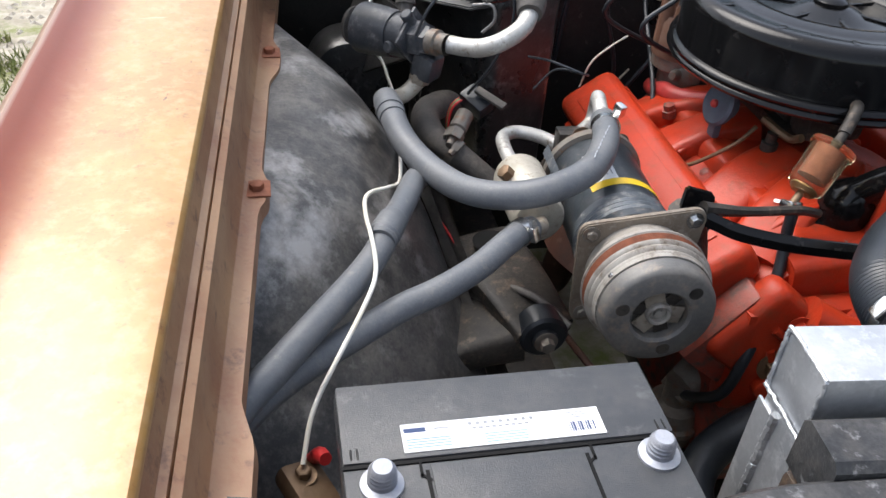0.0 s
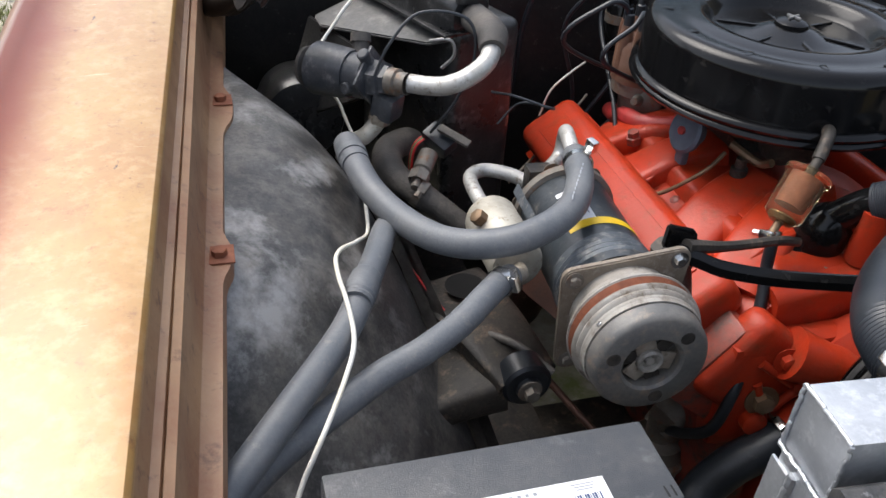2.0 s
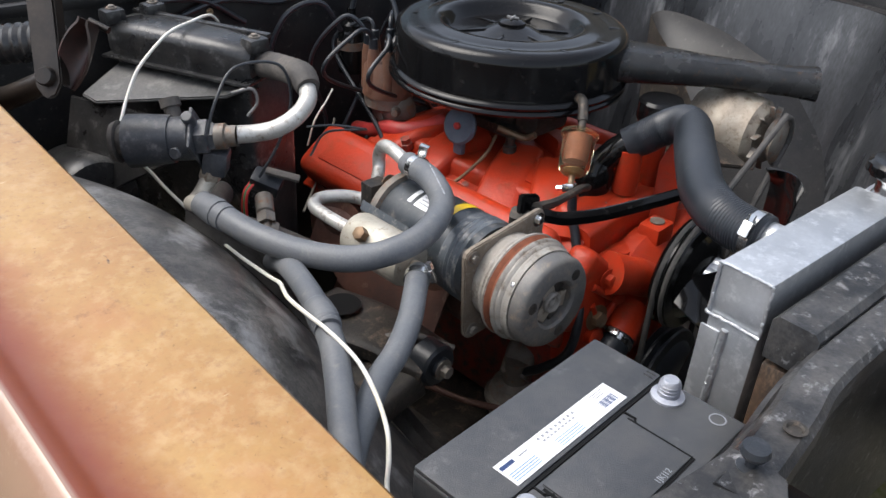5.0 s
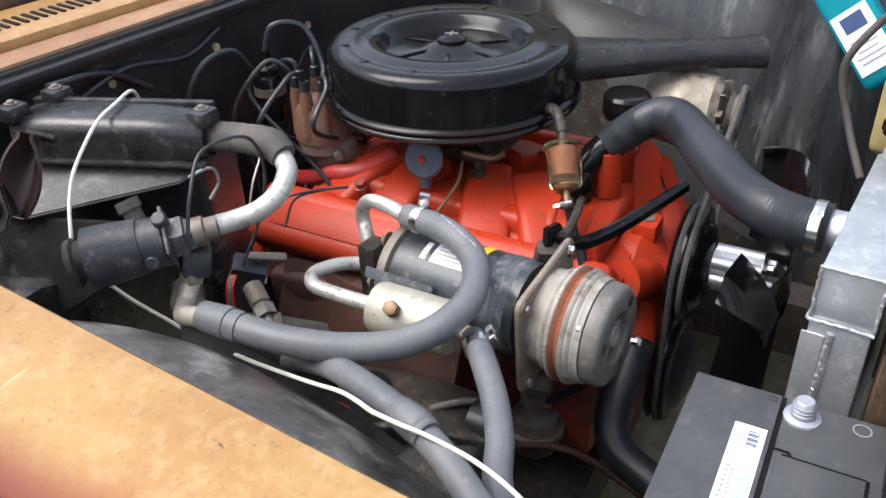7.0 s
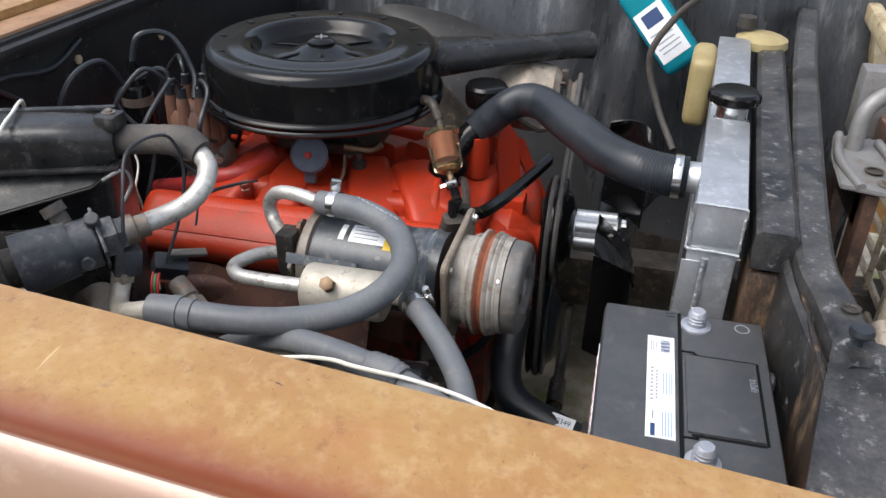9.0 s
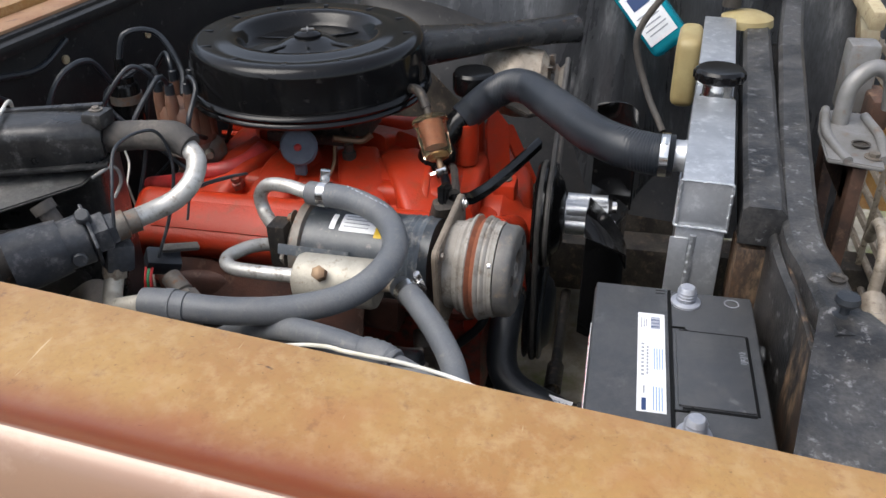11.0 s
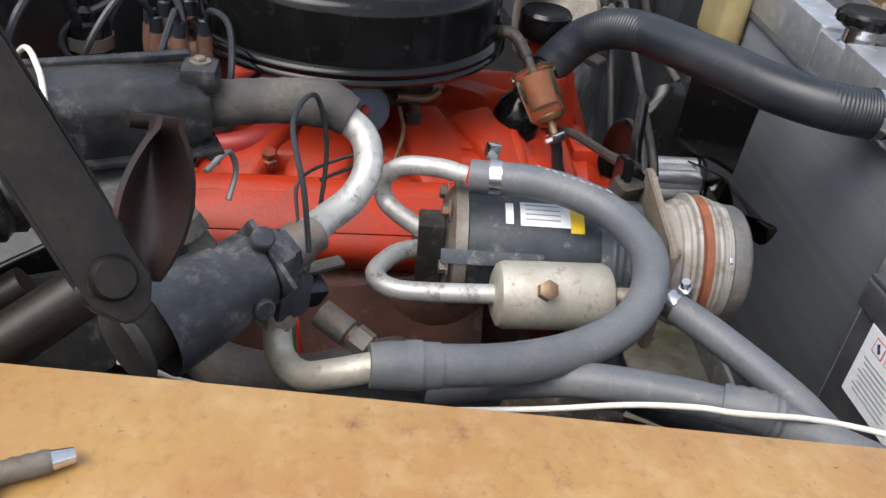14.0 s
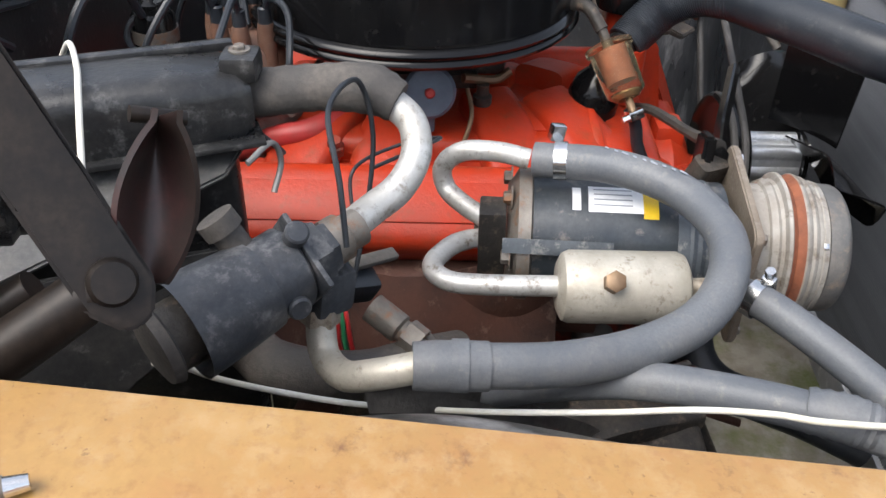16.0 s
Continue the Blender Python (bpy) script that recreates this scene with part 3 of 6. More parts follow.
for pts in ([(0.2, 1.54, 0.93), (0.3, 1.535, 0.95), (0.42, 1.535, 0.93), (0.5, 1.53, 0.955)], [(0.16, 1.53, 0.97), (0.26, 1.535, 0.955), (0.34, 1.535, 0.905)]):
    part("harness_wire", tube(pts, 0.005, 8), BLACK_HOSE, car)

# radiator support
def sweep_box(pts, width, height, bm=None):
    """A flat bar, level across, along a path."""
    path = smooth_path(pts, 8)
    bm = bm or bmesh.new()
    rings = []
    for i, p in enumerate(path):
        t = path[min(i + 1, len(path) - 1)] - path[max(i - 1, 0)]
        s = Vector((-t.y, t.x, 0)).normalized() * (width / 2)
        c = 0.006
        h = Vector((0, 0, height))
        si = s.normalized() * c
        rings.append([bm.verts.new(q) for q in (p + s - h, p + s - Vector((0, 0, c)), p + s - si, p - s + si, p - s - Vector((0, 0, c)), p - s - h)])
    for a, b in zip(rings, rings[1:]):
        for j in range(6):
            k = (j + 1) % 6
            bm.faces.new((a[j], a[k], b[k], b[j]))
    bm.faces.new(rings[0])
    bm.faces.new(rings[-1][::-1])
    return bm


part("radiator_support", sweep_box([(-0.02, 0.393, 0.893), (0.1, 0.401, 0.892), (0.19, 0.408, 0.892), (0.4, 0.388, 0.897), (0.7, 0.352, 0.9), (0.93, 0.324, 0.903), (1.28, 0.27, 0.905)], 0.042, 0.03), SUPPORT_PAINT, car, "scuffed black radiator support bar")
part("support_lip", sweep_box([(0.0, 0.418, 0.868), (0.19, 0.433, 0.872), (0.4, 0.414, 0.872), (0.7, 0.378, 0.875), (0.95, 0.346, 0.875)], 0.012, 0.45), SUPPORT_PAINT, car)


def gusset(u, v):
    a = Vector((0.02, 0.372 + 0.046 * v, 0.893))
    b = Vector((-0.19, 0.27 + 0.20 * v, 0.880))
    p = a.lerp(b, u)
    p.z += 0.004 * math.sin(5 * u + 3 * v)
    return p


part("support_gusset", patch(gusset, 14, 8, 0.004), SUPPORT_PAINT, car, "chipped black gusset plate")
part("rubber_bumper", lathe([(0, 0.011), (0.003, 0.011), (0.004, 0.005), (0.013, 0.005), (0.014, 0.010), (0.018, 0.012), (0.023, 0.0105), (0.024, 0)], at(0.012, 0.398, 0.892), 20), BLACK_HOSE, car, "round black rubber hood bumper")
part("bolt_hole", lathe([(0, 0), (0, 0.009), (0.0025, 0.010), (0.0025, 0.0075), (0.0005, 0.006)], at(0.078, 0.392, 0.8925), 18), DARK_METAL, car)
part("radiator_cover", sweep_box([(0.205, 0.449, 0.902), (0.5, 0.424, 0.903), (1.05, 0.374, 0.906)], 0.048, 0.05), SUPPORT_PAINT, car, "black steel cover strip beside radiator")
part("support_box", box((0.05, 0.05, 0.22), at(0.232, 0.447, 0.735), 0.006), RUSTY_BLACK, car, "rust-streaked support box")
part("support_side_plate", box((0.45, 0.006, 0.5), at(0.0, 0.425, 0.62), 0.002), RUSTY_BLACK, car, "rust-streaked support panel")
part("battery_tray", box((0.30, 0.20, 0.012), at(0.025, 0.542, 0.598), 0.004), RUSTY_BLACK, car)
part("tray_bracket", box((0.04, 0.18, 0.18), at(-0.05, 0.54, 0.50), 0.006), DARK_METAL, car)
part("frame_rail", box((0.09, 2.2, 0.13), at(0.22, 0.9, 0.34), 0.02), DARK_METAL, car, "greasy dark frame rail")
part("frame_rail", box((0.09, 2.2, 0.13), at(0.98, 0.9, 0.34), 0.02), DARK_METAL, car)
# unseen panel added across the nose to keep light from under the car
part("nose_light_block", box((2.0, 0.02, 0.62), at(0.6, -0.36, 0.47), 0.006), BODY_BLACK, car)
# made-up dark sheet that hides bright ground in the gap by the gusset
part("dark_gap_filler", box((0.5, 0.24, 0.01), at(-0.02, 0.30, 0.70), 0.003), RUSTY_BLACK, car)
part("crossmember", box((0.8, 0.30, 0.12), at(0.6, 0.95, 0.27), 0.02), DARK_METAL, car)
part("floor_pan", box((1.7, 1.2, 0.02), at(0.6, 2.15, 0.25), 0.004), DARK_METAL, car)
for x in (-0.28, 1.48):
    part("wheel", lathe([(-0.09, 0.1), (-0.09, 0.30), (-0.07, 0.33), (0.07, 0.33), (0.09, 0.30), (0.09, 0.1), (0.05, 0)], axis_frame((x, 0.86, 0.332), (1, 0, 0)), 40), BLACK_HOSE, car, "black tyre")


def outline_plate(pts, m, thick, bevel=0.004):
    """An extruded outline (x, y) in the plane of m."""
    bm = bmesh.new()
    f = bm.faces.new([bm.verts.new((x, y, 0)) for x, y in pts])
    r = bmesh.ops.extrude_face_region(bm, geom=[f])
    bmesh.ops.translate(bm, verts=[v for v in r["geom"] if isinstance(v, bmesh.types.BMVert)], vec=(0, 0, thick))
    if bevel:
        bmesh.ops.bevel(bm, geom=bm.edges[:], offset=bevel, segments=2, affect="EDGES")
    bm.transform(m)
    return bm


def runner(a, b, ra, rb):
    """A cast intake runner: a squarish duct between two places."""
    bm = bmesh.new()
    path = smooth_path([Vector(a), (Vector(a) + Vector(b)) / 2 + Vector((0, 0, 0.012)), Vector(b)], 6)
    rings = []
    for i, p in enumerate(path):
        t = i / (len(path) - 1)
        w, h = ra[0] * (1 - t) + rb[0] * t, ra[1] * (1 - t) + rb[1] * t
        d = (path[min(i + 1, len(path) - 1)] - path[max(i - 1, 0)]).normalized()
        m = axis_frame(p, d)
        ring = []
        for k in range(20):
            q = 2 * math.pi * k / 20
            c, sn = math.cos(q), math.sin(q)
            ring.append(bm.verts.new(m @ Vector((h * abs(c) ** 0.42 * (1 if c >= 0 else -1), w * abs(sn) ** 0.42 * (1 if sn >= 0 else -1), 0))))
        rings.append(ring)
    for x, y in zip(rings, rings[1:]):
        for k in range(20):
            bm.faces.new((x[k], x[(k + 1) % 20], y[(k + 1) % 20], y[k]))
    bm.faces.new(rings[0][::-1])
    bm.faces.new(rings[-1])
    return bm


arm = root("control_arm", (0.12, 0.9, 0.58), "greasy dark stamped upper control arm with bushing", "control arm")
ARM_M = axis_frame((0.163, 0.868, 0.628), (0, -1, 0))
part("arm", runner((0.168, 0.872, 0.622), (0.112, 1.06, 0.636), (0.042, 0.016), (0.062, 0.012)), DARK_METAL, arm)
part("arm_web", runner((0.150, 0.90, 0.606), (0.02, 0.93, 0.560), (0.040, 0.026), (0.075, 0.02)), DARK_METAL, arm)
part("arm_lip", tube([(0.196, 0.862, 0.640), (0.160, 0.905, 0.655), (0.125, 0.95, 0.640), (0.085, 0.97, 0.612)], 0.005, 10), SEAM, arm)
part("arm_hole", lathe([(0, 0.024), (0.002, 0.027), (0.002, 0.022), (-0.002, 0)], axis_frame((0.130, 1.02, 0.660), (0, 0, 1)), 24), GROOVE, arm)
part("bushing", lathe([(-0.02, 0.031), (0.008, 0.031), (0.012, 0.027), (0.012, 0.016), (0.018, 0.016), (0.018, 0)], ARM_M, 28), BLACK_HOSE, arm)
part("bolt", bolt(ARM_M @ at(0, 0, 0.018), 0.009, 0.012, 1), STEEL, arm)

# ---- engine ----
engine = root("engine", (0.6, 1.05, 0.2), "orange-red painted V8 engine with grimy castings", "engine")
EX = 0.6
part("block", box((0.36, 0.58, 0.30), at(EX, 1.10, 0.50), 0.03), RED_DIRTY, engine)
part("oil_pan", box((0.25, 0.5, 0.14), at(EX, 1.12, 0.29), 0.03), DARK_METAL, engine)
for s in (-1, 1):
    part("cylinder_head", box((0.14, 0.56, 0.13), at(EX + s * 0.17, 1.10, 0.61, 0, -s * 40), 0.015), RED_DIRTY, engine)
    VC = at(EX + s * 0.205, 1.13, 0.685, 0, s * 35)
    bm = box((0.108, 0.535, 0.062), VC @ at(0, 0, 0.008), 0.026, segs=5)
    box((0.128, 0.55, 0.010), VC @ at(0, 0, -0.026), 0.004, bm)
    box((0.05, 0.44, 0.004), VC @ at(0.0, 0, 0.0395), 0.0015, bm)
    cover = part("valve_cover", bm, RED, engine, "orange-red stamped valve cover")
    for k in range(4):
        part("cover_bolt", bolt(VC @ at(s * 0.058, -0.22 + 0.147 * k, -0.021), 0.006, 0.006), RED_DIRTY, cover)
    part("cover_rib", box((0.003, 0.46, 0.003), VC @ at(s * 0.047, 0, 0.024), 0.001), RED, cover)


intake = part("intake_manifold", box((0.25, 0.47, 0.07), at(EX, 1.10, 0.708), 0.025, segs=4), RED, engine, "orange-red cast intake manifold")
merge_pts = ((0.905, 0.985), (1.015, 1.06), (1.19, 1.16), (1.30, 1.23))
for s in (-1, 1):
    for ye, yc in merge_pts:
        part("runner", runner((EX + s * 0.03, yc, 0.748), (EX + s * 0.152, ye, 0.692), (0.036, 0.024), (0.042, 0.024)), RED, intake)
    part("gasket_rail", box((0.05, 0.50, 0.03), at(EX + s * 0.135, 1.10, 0.688, 0, s * 38), 0.008), RED, intake)
    for y in (0.95, 1.10, 1.25):
        part("intake_bolt", bolt(at(EX + s * 0.128, y, 0.704, 0, s * 38), 0.008, 0.007, 1), RED_DIRTY, intake)
part("water_crossover", runner((EX + 0.13, 0.885, 0.695), (EX - 0.13, 0.885, 0.695), (0.045, 0.034), (0.045, 0.034)), RED, intake)
part("crossover_bolt", bolt(axis_frame((0.545, 0.868, 0.718), (-0.5, -0.5, 0.7)), 0.011, 0.012, 1), BRASS, intake, "brass plug")
for y in (0.93, 1.04, 1.165, 1.275):
    part("casting_rib", runner((EX - 0.045, y, 0.752), (EX - 0.150, y - 0.012, 0.708), (0.006, 0.012), (0.008, 0.010)), RED, intake)
part("casting_pad", box((0.05, 0.07, 0.006), at(EX - 0.075, 1.0, 0.752, 0, -20), 0.002), RED, intake)
part("vacuum_plug", lathe([(0, 0.012), (0.012, 0.012), (0.013, 0.009), (0.022, 0.009), (0.022, 0)], axis_frame((0.47, 1.245, 0.725), (-0.3, 0, 1)), 6), RED_DIRTY, intake)
part("dark_sensor", lathe([(0, 0.012), (0.02, 0.012), (0.022, 0.008), (0.035, 0.008), (0.035, 0)], at(0.535, 1.065, 0.755), 16), DARK_METAL, intake, "dark plug beside carburettor")
part("freeze_plug", lathe([(0, 0.014), (0.003, 0.014), (0.003, 0.011), (0.0, 0.009), (0, 0)], axis_frame((0.505, 0.858, 0.708), (-0.75, -0.3, 0.6)), 24), CLUTCH, intake, "rusty cup plug")
part("bypass_neck", tube([(0.600, 0.875, 0.745), (0.598, 0.872, 0.79), (0.595, 0.872, 0.82)], [0.021, 0.019, 0.0185], 20), RED, intake)
part("alternator_stay", outline_plate([(-0.02, -0.08), (0.022, -0.08), (0.026, 0.02), (0.0, 0.06), (-0.018, 0.02)], axis_frame((0.665, 0.835, 0.765), (-0.75, -0.5, 0.25), (0, 0, 1)) @ pose(0, 0, 0, 0, 0, -90), 0.006, 0.0015), RED, engine, "red painted bracket plate")
part("alternator_stay", outline_plate([(-0.012, -0.07), (0.012, -0.07), (0.02, 0.05), (-0.006, 0.07)], axis_frame((0.70, 0.80, 0.72), (-0.6, -0.7, 0.3), (0, 0, 1)) @ pose(0, 0, 0, 0, 0, -70), 0.006, 0.0015), RED, engine)
part("carburettor_flange", box((0.13, 0.15, 0.02), at(EX + 0.015, 1.145, 0.785), 0.006), DARK_METAL, engine)
carb = part("carburettor", box((0.11, 0.13, 0.06), at(EX + 0.018, 1.15, 0.82), 0.012), DARK_METAL, engine, "grimy dark carburettor")
part("float_bowl", box((0.09, 0.05, 0.05), at(EX + 0.01, 1.06, 0.812), 0.012), DARK_METAL, carb)
part("throttle_linkage", tube([(0.53, 1.09, 0.80), (0.55, 1.05, 0.79), (0.556, 1.03, 0.80)], 0.006, 8), BRASS, carb)
choke = part("choke_housing", lathe([(0, 0.018), (0.014, 0.018), (0.016, 0.030), (0.024, 0.032), (0.028, 0.028), (0.029, 0)], axis_frame((0.502, 1.134, 0.797), (-0.9, -0.1, 0.25)), 32), BLUE_GREY, engine, "blue-grey round choke housing")
part("button", lathe([(0.029, 0.006), (0.033, 0.006), (0.035, 0.004), (0.035, 0)], axis_frame((0.502, 1.134, 0.797), (-0.9, -0.1, 0.25)), 16), RED_INK, choke, "red centre button")
part("choke_lower_tab", box((0.012, 0.02, 0.03), at(0.485, 1.134, 0.765), 0.004), BLUE_GREY, choke)
part("choke_tube", tube([(0.52, 1.085, 0.79), (0.49, 1.08, 0.765), (0.45, 1.10, 0.725), (0.44, 1.12, 0.71)], 0.003, 8), BRASS, engine, "thin brass choke tube")

# front of the engine
pump = part("water_pump", lathe([(-0.06, 0.0), (-0.06, 0.07), (-0.03, 0.075), (-0.01, 0.062), (0.005, 0.04), (0.03, 0.032), (0.03, 0)], axis_frame((0.59, 0.775, 0.625), (0, -1, 0)), 36), RED, engine, "orange-red water pump casting")
part("pump_leg", tube([(0.57, 0.79, 0.63), (0.52, 0.79, 0.655), (0.475, 0.805, 0.672)], [0.034, 0.029, 0.034], 20), RED, pump)
part("pump_leg", tube([(0.61, 0.79, 0.63), (0.66, 0.79, 0.655), (0.705, 0.805, 0.672)], [0.034, 0.029, 0.034], 20), RED, pump)
part("pump_inlet", lathe([(-0.03, 0.03), (0.03, 0.03), (0.03, 0.025), (0.05, 0.025), (0.05, 0)], axis_frame((0.52, 0.785, 0.57), (-0.8, -0.2, -0.5)), 24), RED, pump)
part("timing_cover", box((0.20, 0.05, 0.22), at(EX - 0.01, 0.80, 0.47), 0.03, segs=4), RED, engine)
part("block_front", box((0.40, 0.04, 0.17), at(EX, 0.826, 0.60), 0.02), RED, engine)
part("head_end", box((0.12, 0.05, 0.13), at(0.445, 0.832, 0.635, 0, 40), 0.022, segs=4), RED, engine)
part("head_boss", box((0.05, 0.04, 0.05), at(0.60, 0.805, 0.69), 0.008), RED, engine)
part("boss_bolt", lathe([(0, 0.012), (0.002, 0.012), (0.002, 0.008), (0.001, 0)], at(0.60, 0.805, 0.7155), 18), STEEL, engine)
for x, z, r in ((0.47, 0.665, 0.010), (0.50, 0.62, 0.011), (0.455, 0.60, 0.013), (0.53, 0.66, 0.009), (0.525, 0.59, 0.010), (0.49, 0.565, 0.009)):
    part("front_bolt", bolt(axis_frame((x, 0.80, z), (-0.2, -1, 0.1)), r, 0.012, 1), RED if r < 0.012 else BRASS, engine)
for x, z, w in ((0.452, 0.565, 0.016), (0.545, 0.545, 0.014), (0.50, 0.515, 0.012)):
    part("front_boss", lathe([(0, w), (0.016, w), (0.018, w * 0.8), (0.018, 0)], axis_frame((x, 0.806, z), (-0.15, -1, 0.15)), 20), RED, engine)
for a, b in (((0.44, 0.806, 0.66), (0.52, 0.800, 0.60)), ((0.47, 0.80, 0.58), (0.53, 0.79, 0.66)), ((0.445, 0.806, 0.625), (0.48, 0.80, 0.53))):
    part("front_rib", tube([a, ((a[0] + b[0]) / 2, a[1] - 0.006, (a[2] + b[2]) / 2), b], 0.006, 10), RED, engine)
PULLEY = [(0, 0), (0, 0.088), (0.004, 0.092), (0.009, 0.082), (0.014, 0.092), (0.018, 0.092), (0.023, 0.082), (0.028, 0.092), (0.032, 0.09), (0.034, 0.072), (0.044, 0.062), (0.05, 0.045), (0.05, 0)]
part("water_pump_pulley", lathe(PULLEY, axis_frame((0.59, 0.748, 0.66), (0, -1, 0)), 56), GLOSS, engine, "gloss black water pump pulley")
part("crank_pulley", lathe([(h, r * 0.97) for h, r in PULLEY], axis_frame((0.585, 0.755, 0.455), (0, -1, 0)), 56), BLACK_HOSE, engine, "dull black crank pulley")
spacer = part("fan_spacer", lathe([(0, 0), (0, 0.030), (0.072, 0.030), (0.072, 0)], axis_frame((0.59, 0.697, 0.665), (0, -1, 0)), 24), ALU, engine, "fluted bright aluminium fan spacer")
for k in range(6):
    q = k * math.pi / 3 + 0.3
    part("flute", lathe([(0.002, 0), (0.002, 0.011), (0.07, 0.011), (0.07, 0)], axis_frame((0.59 + 0.026 * math.cos(q), 0.697, 0.665 + 0.026 * math.sin(q)), (0, -1, 0)), 12), ALU, spacer)
fan = part("fan_hub", lathe([(0, 0), (0, 0.04), (0.006, 0.04), (0.006, 0)], axis_frame((0.59, 0.625, 0.665), (0, -1, 0)), 24), GLOSS, engine)
for k in range(5):
    q = k * 1.2566 - 0.05
    bm = patch(lambda u, v: Vector(((0.078 + 0.014 * u) * (v - 0.5) * (1.0 - 0.75 * max(0.0, (u - 0.72) / 0.28) ** 2.2), 0.066 * (v - 0.5) + 0.010 * (2 * v - 1) ** 2, 0.04 + 0.172 * u - 0.012 * (2 * v - 1) ** 2 * u)), 14, 8, 0.0025)
    bm.transform(Matrix.Translation((0.59, 0.615, 0.665)) @ Euler((0, q, 0)).to_matrix().to_4x4())
    part("fan_blade", bm, GLOSS, fan)
for k in range(4):
    q = k * math.pi / 2 + 0.5
    part("fan_bolt", bolt(axis_frame((0.59 + 0.024 * math.cos(q), 0.619, 0.665 + 0.024 * math.sin(q)), (0, -1, 0)), 0.007, 0.008), CHROME, fan)


def belt(a, ra, b, rb, y, r0=0.005):
    """A V-belt round two pulleys in a plane of constant y."""
    d = Vector((b[0] - a[0], b[1] - a[1]))
    ang = math.atan2(d.y, d.x)
    off = math.acos(max(-1, min(1, (ra - rb) / d.length)))
    pts = []
    for k in range(17):
        q = ang + off + (2 * math.pi - 2 * off) * k / 16
        pts.append((a[0] + ra * math.cos(q), y, a[1] + ra * math.sin(q)))
    for k in range(17):
        q = ang - off + 2 * off * k / 16
        pts.append((b[0] + rb * math.cos(q), y, b[1] + rb * math.sin(q)))
    pts.append(pts[0])
    return tube(pts, r0, 8, 2)


part("fan_belt", belt((0.59, 0.66), 0.089, (0.585, 0.455), 0.087, 0.737), BELT, engine, "worn black rubber belt")
part("alternator_belt", belt((0.59, 0.66), 0.089, (0.80, 0.83), 0.036, 0.723), BELT, engine, "worn black rubber belt")
part("pump_hose_brace", sweep_box([(0.305, 0.838, 0.832), (0.33, 0.830, 0.822), (0.36, 0.820, 0.812), (0.42, 0.800, 0.806), (0.50, 0.770, 0.810), (0.56, 0.748, 0.815)], 0.015, 0.017), GLOSS, engine, "black slotted adjusting brace")
part("adjuster_strap", tube([(0.315, 0.838, 0.826), (0.38, 0.85, 0.81), (0.46, 0.868, 0.795), (0.50, 0.88, 0.78)], [0.009, 0.006, 0.006, 0.006], 8), DARK_METAL, engine)

# exhaust manifold
man = part("exhaust_manifold", runner((0.36, 0.93, 0.60), (0.36, 1.33, 0.60), (0.045, 0.035), (0.045, 0.035)), EXHAUST, engine, "brown rusty cast exhaust manifold")
for y in (0.95, 1.07, 1.19, 1.31):
    part("exhaust_port", runner((0.43, y, 0.60), (0.36, y, 0.59), (0.03, 0.03), (0.034, 0.03)), EXHAUST, man)
part("downpipe", tube([(0.36, 1.2, 0.60), (0.34, 1.24, 0.5), (0.34, 1.3, 0.36), (0.36, 1.45, 0.25)], 0.03, 16), EXHAUST, man)
part("heat_shield", patch(lambda u, v: Vector((0.33 - 0.05 * v + 0.015 * math.sin(9 * u), 0.98 + 0.33 * u, 0.655 - 0.11 * v)), 16, 6, 0.003), EXHAUST, man)

# fuel pump
fp = root("fuel_pump", (0.40, 0.90, 0.38), "grimy grey mechanical fuel pump", "fuel pump")
FPM = at(0.40, 0.90, 0.375)
part("body", lathe([(0, 0), (0, 0.038), (0.03, 0.044), (0.034, 0.048), (0.042, 0.048), (0.046, 0.042), (0.065, 0.036), (0.07, 0.02), (0.11, 0.02), (0.112, 0)], FPM, 32), STEEL, fp)
part("arm_housing", runner((0.40, 0.90, 0.45), (0.47, 0.92, 0.49), (0.025, 0.025), (0.03, 0.03)), STEEL, fp)

# oil filler and thermostat
fill = root("oil_filler", (0.672, 0.875, 0.72), "black oil filler cap on red tube", "oil filler")
part("tube", lathe([(0, 0.02), (0.12, 0.02), (0.125, 0.024), (0.13, 0.024), (0.13, 0)], at(0.672, 0.875, 0.72), 24), RED, fill)
part("cap", lathe([(0.125, 0.034), (0.132, 0.037), (0.158, 0.037), (0.163, 0.033), (0.164, 0)], at(0.672, 0.875, 0.72), 32), GLOSS, fill, "gloss black push-on cap")
therm = root("thermostat_housing", (0.566, 0.925, 0.73), "black thermostat housing bolted to the manifold", "thermostat housing")
TM = axis_frame((0.566, 0.925, 0.735), (0.1, -0.25, 1))
part("housing", lathe([(0, 0.042), (0.008, 0.042), (0.010, 0.035), (0.03, 0.034), (0.05, 0.03), (0.062, 0.02), (0.066, 0)], TM, 32), GLOSS, therm)
part("neck", tube([(0.572, 0.915, 0.78), (0.59, 0.895, 0.81), (0.60, 0.88, 0.825)], 0.021, 18), GLOSS, therm)
for q in (-40, 140):
    part("bolt", bolt(TM @ pose(0, 0, 0, 0, 0, q) @ at(0.046, 0, 0.006), 0.008, 0.008, 1), STEEL, therm)
part("flange", box((0.12, 0.05, 0.009), TM @ pose(0, 0, 0.004, 0, 0, -40), 0.004), GLOSS, therm)

# alternator
alt = root("alternator", (0.80, 0.79, 0.76), "dusty grey alternator with ribbed case", "alternator")
LM = axis_frame((0.82, 0.88, 0.815), (0, -1, 0))
part("case", lathe([(0, 0), (0, 0.05), (0.01, 0.06), (0.05, 0.065), (0.055, 0.067), (0.075, 0.067), (0.08, 0.064), (0.11, 0.06), (0.122, 0.045), (0.122, 0)], LM, 40), ALU_RAW, alt)
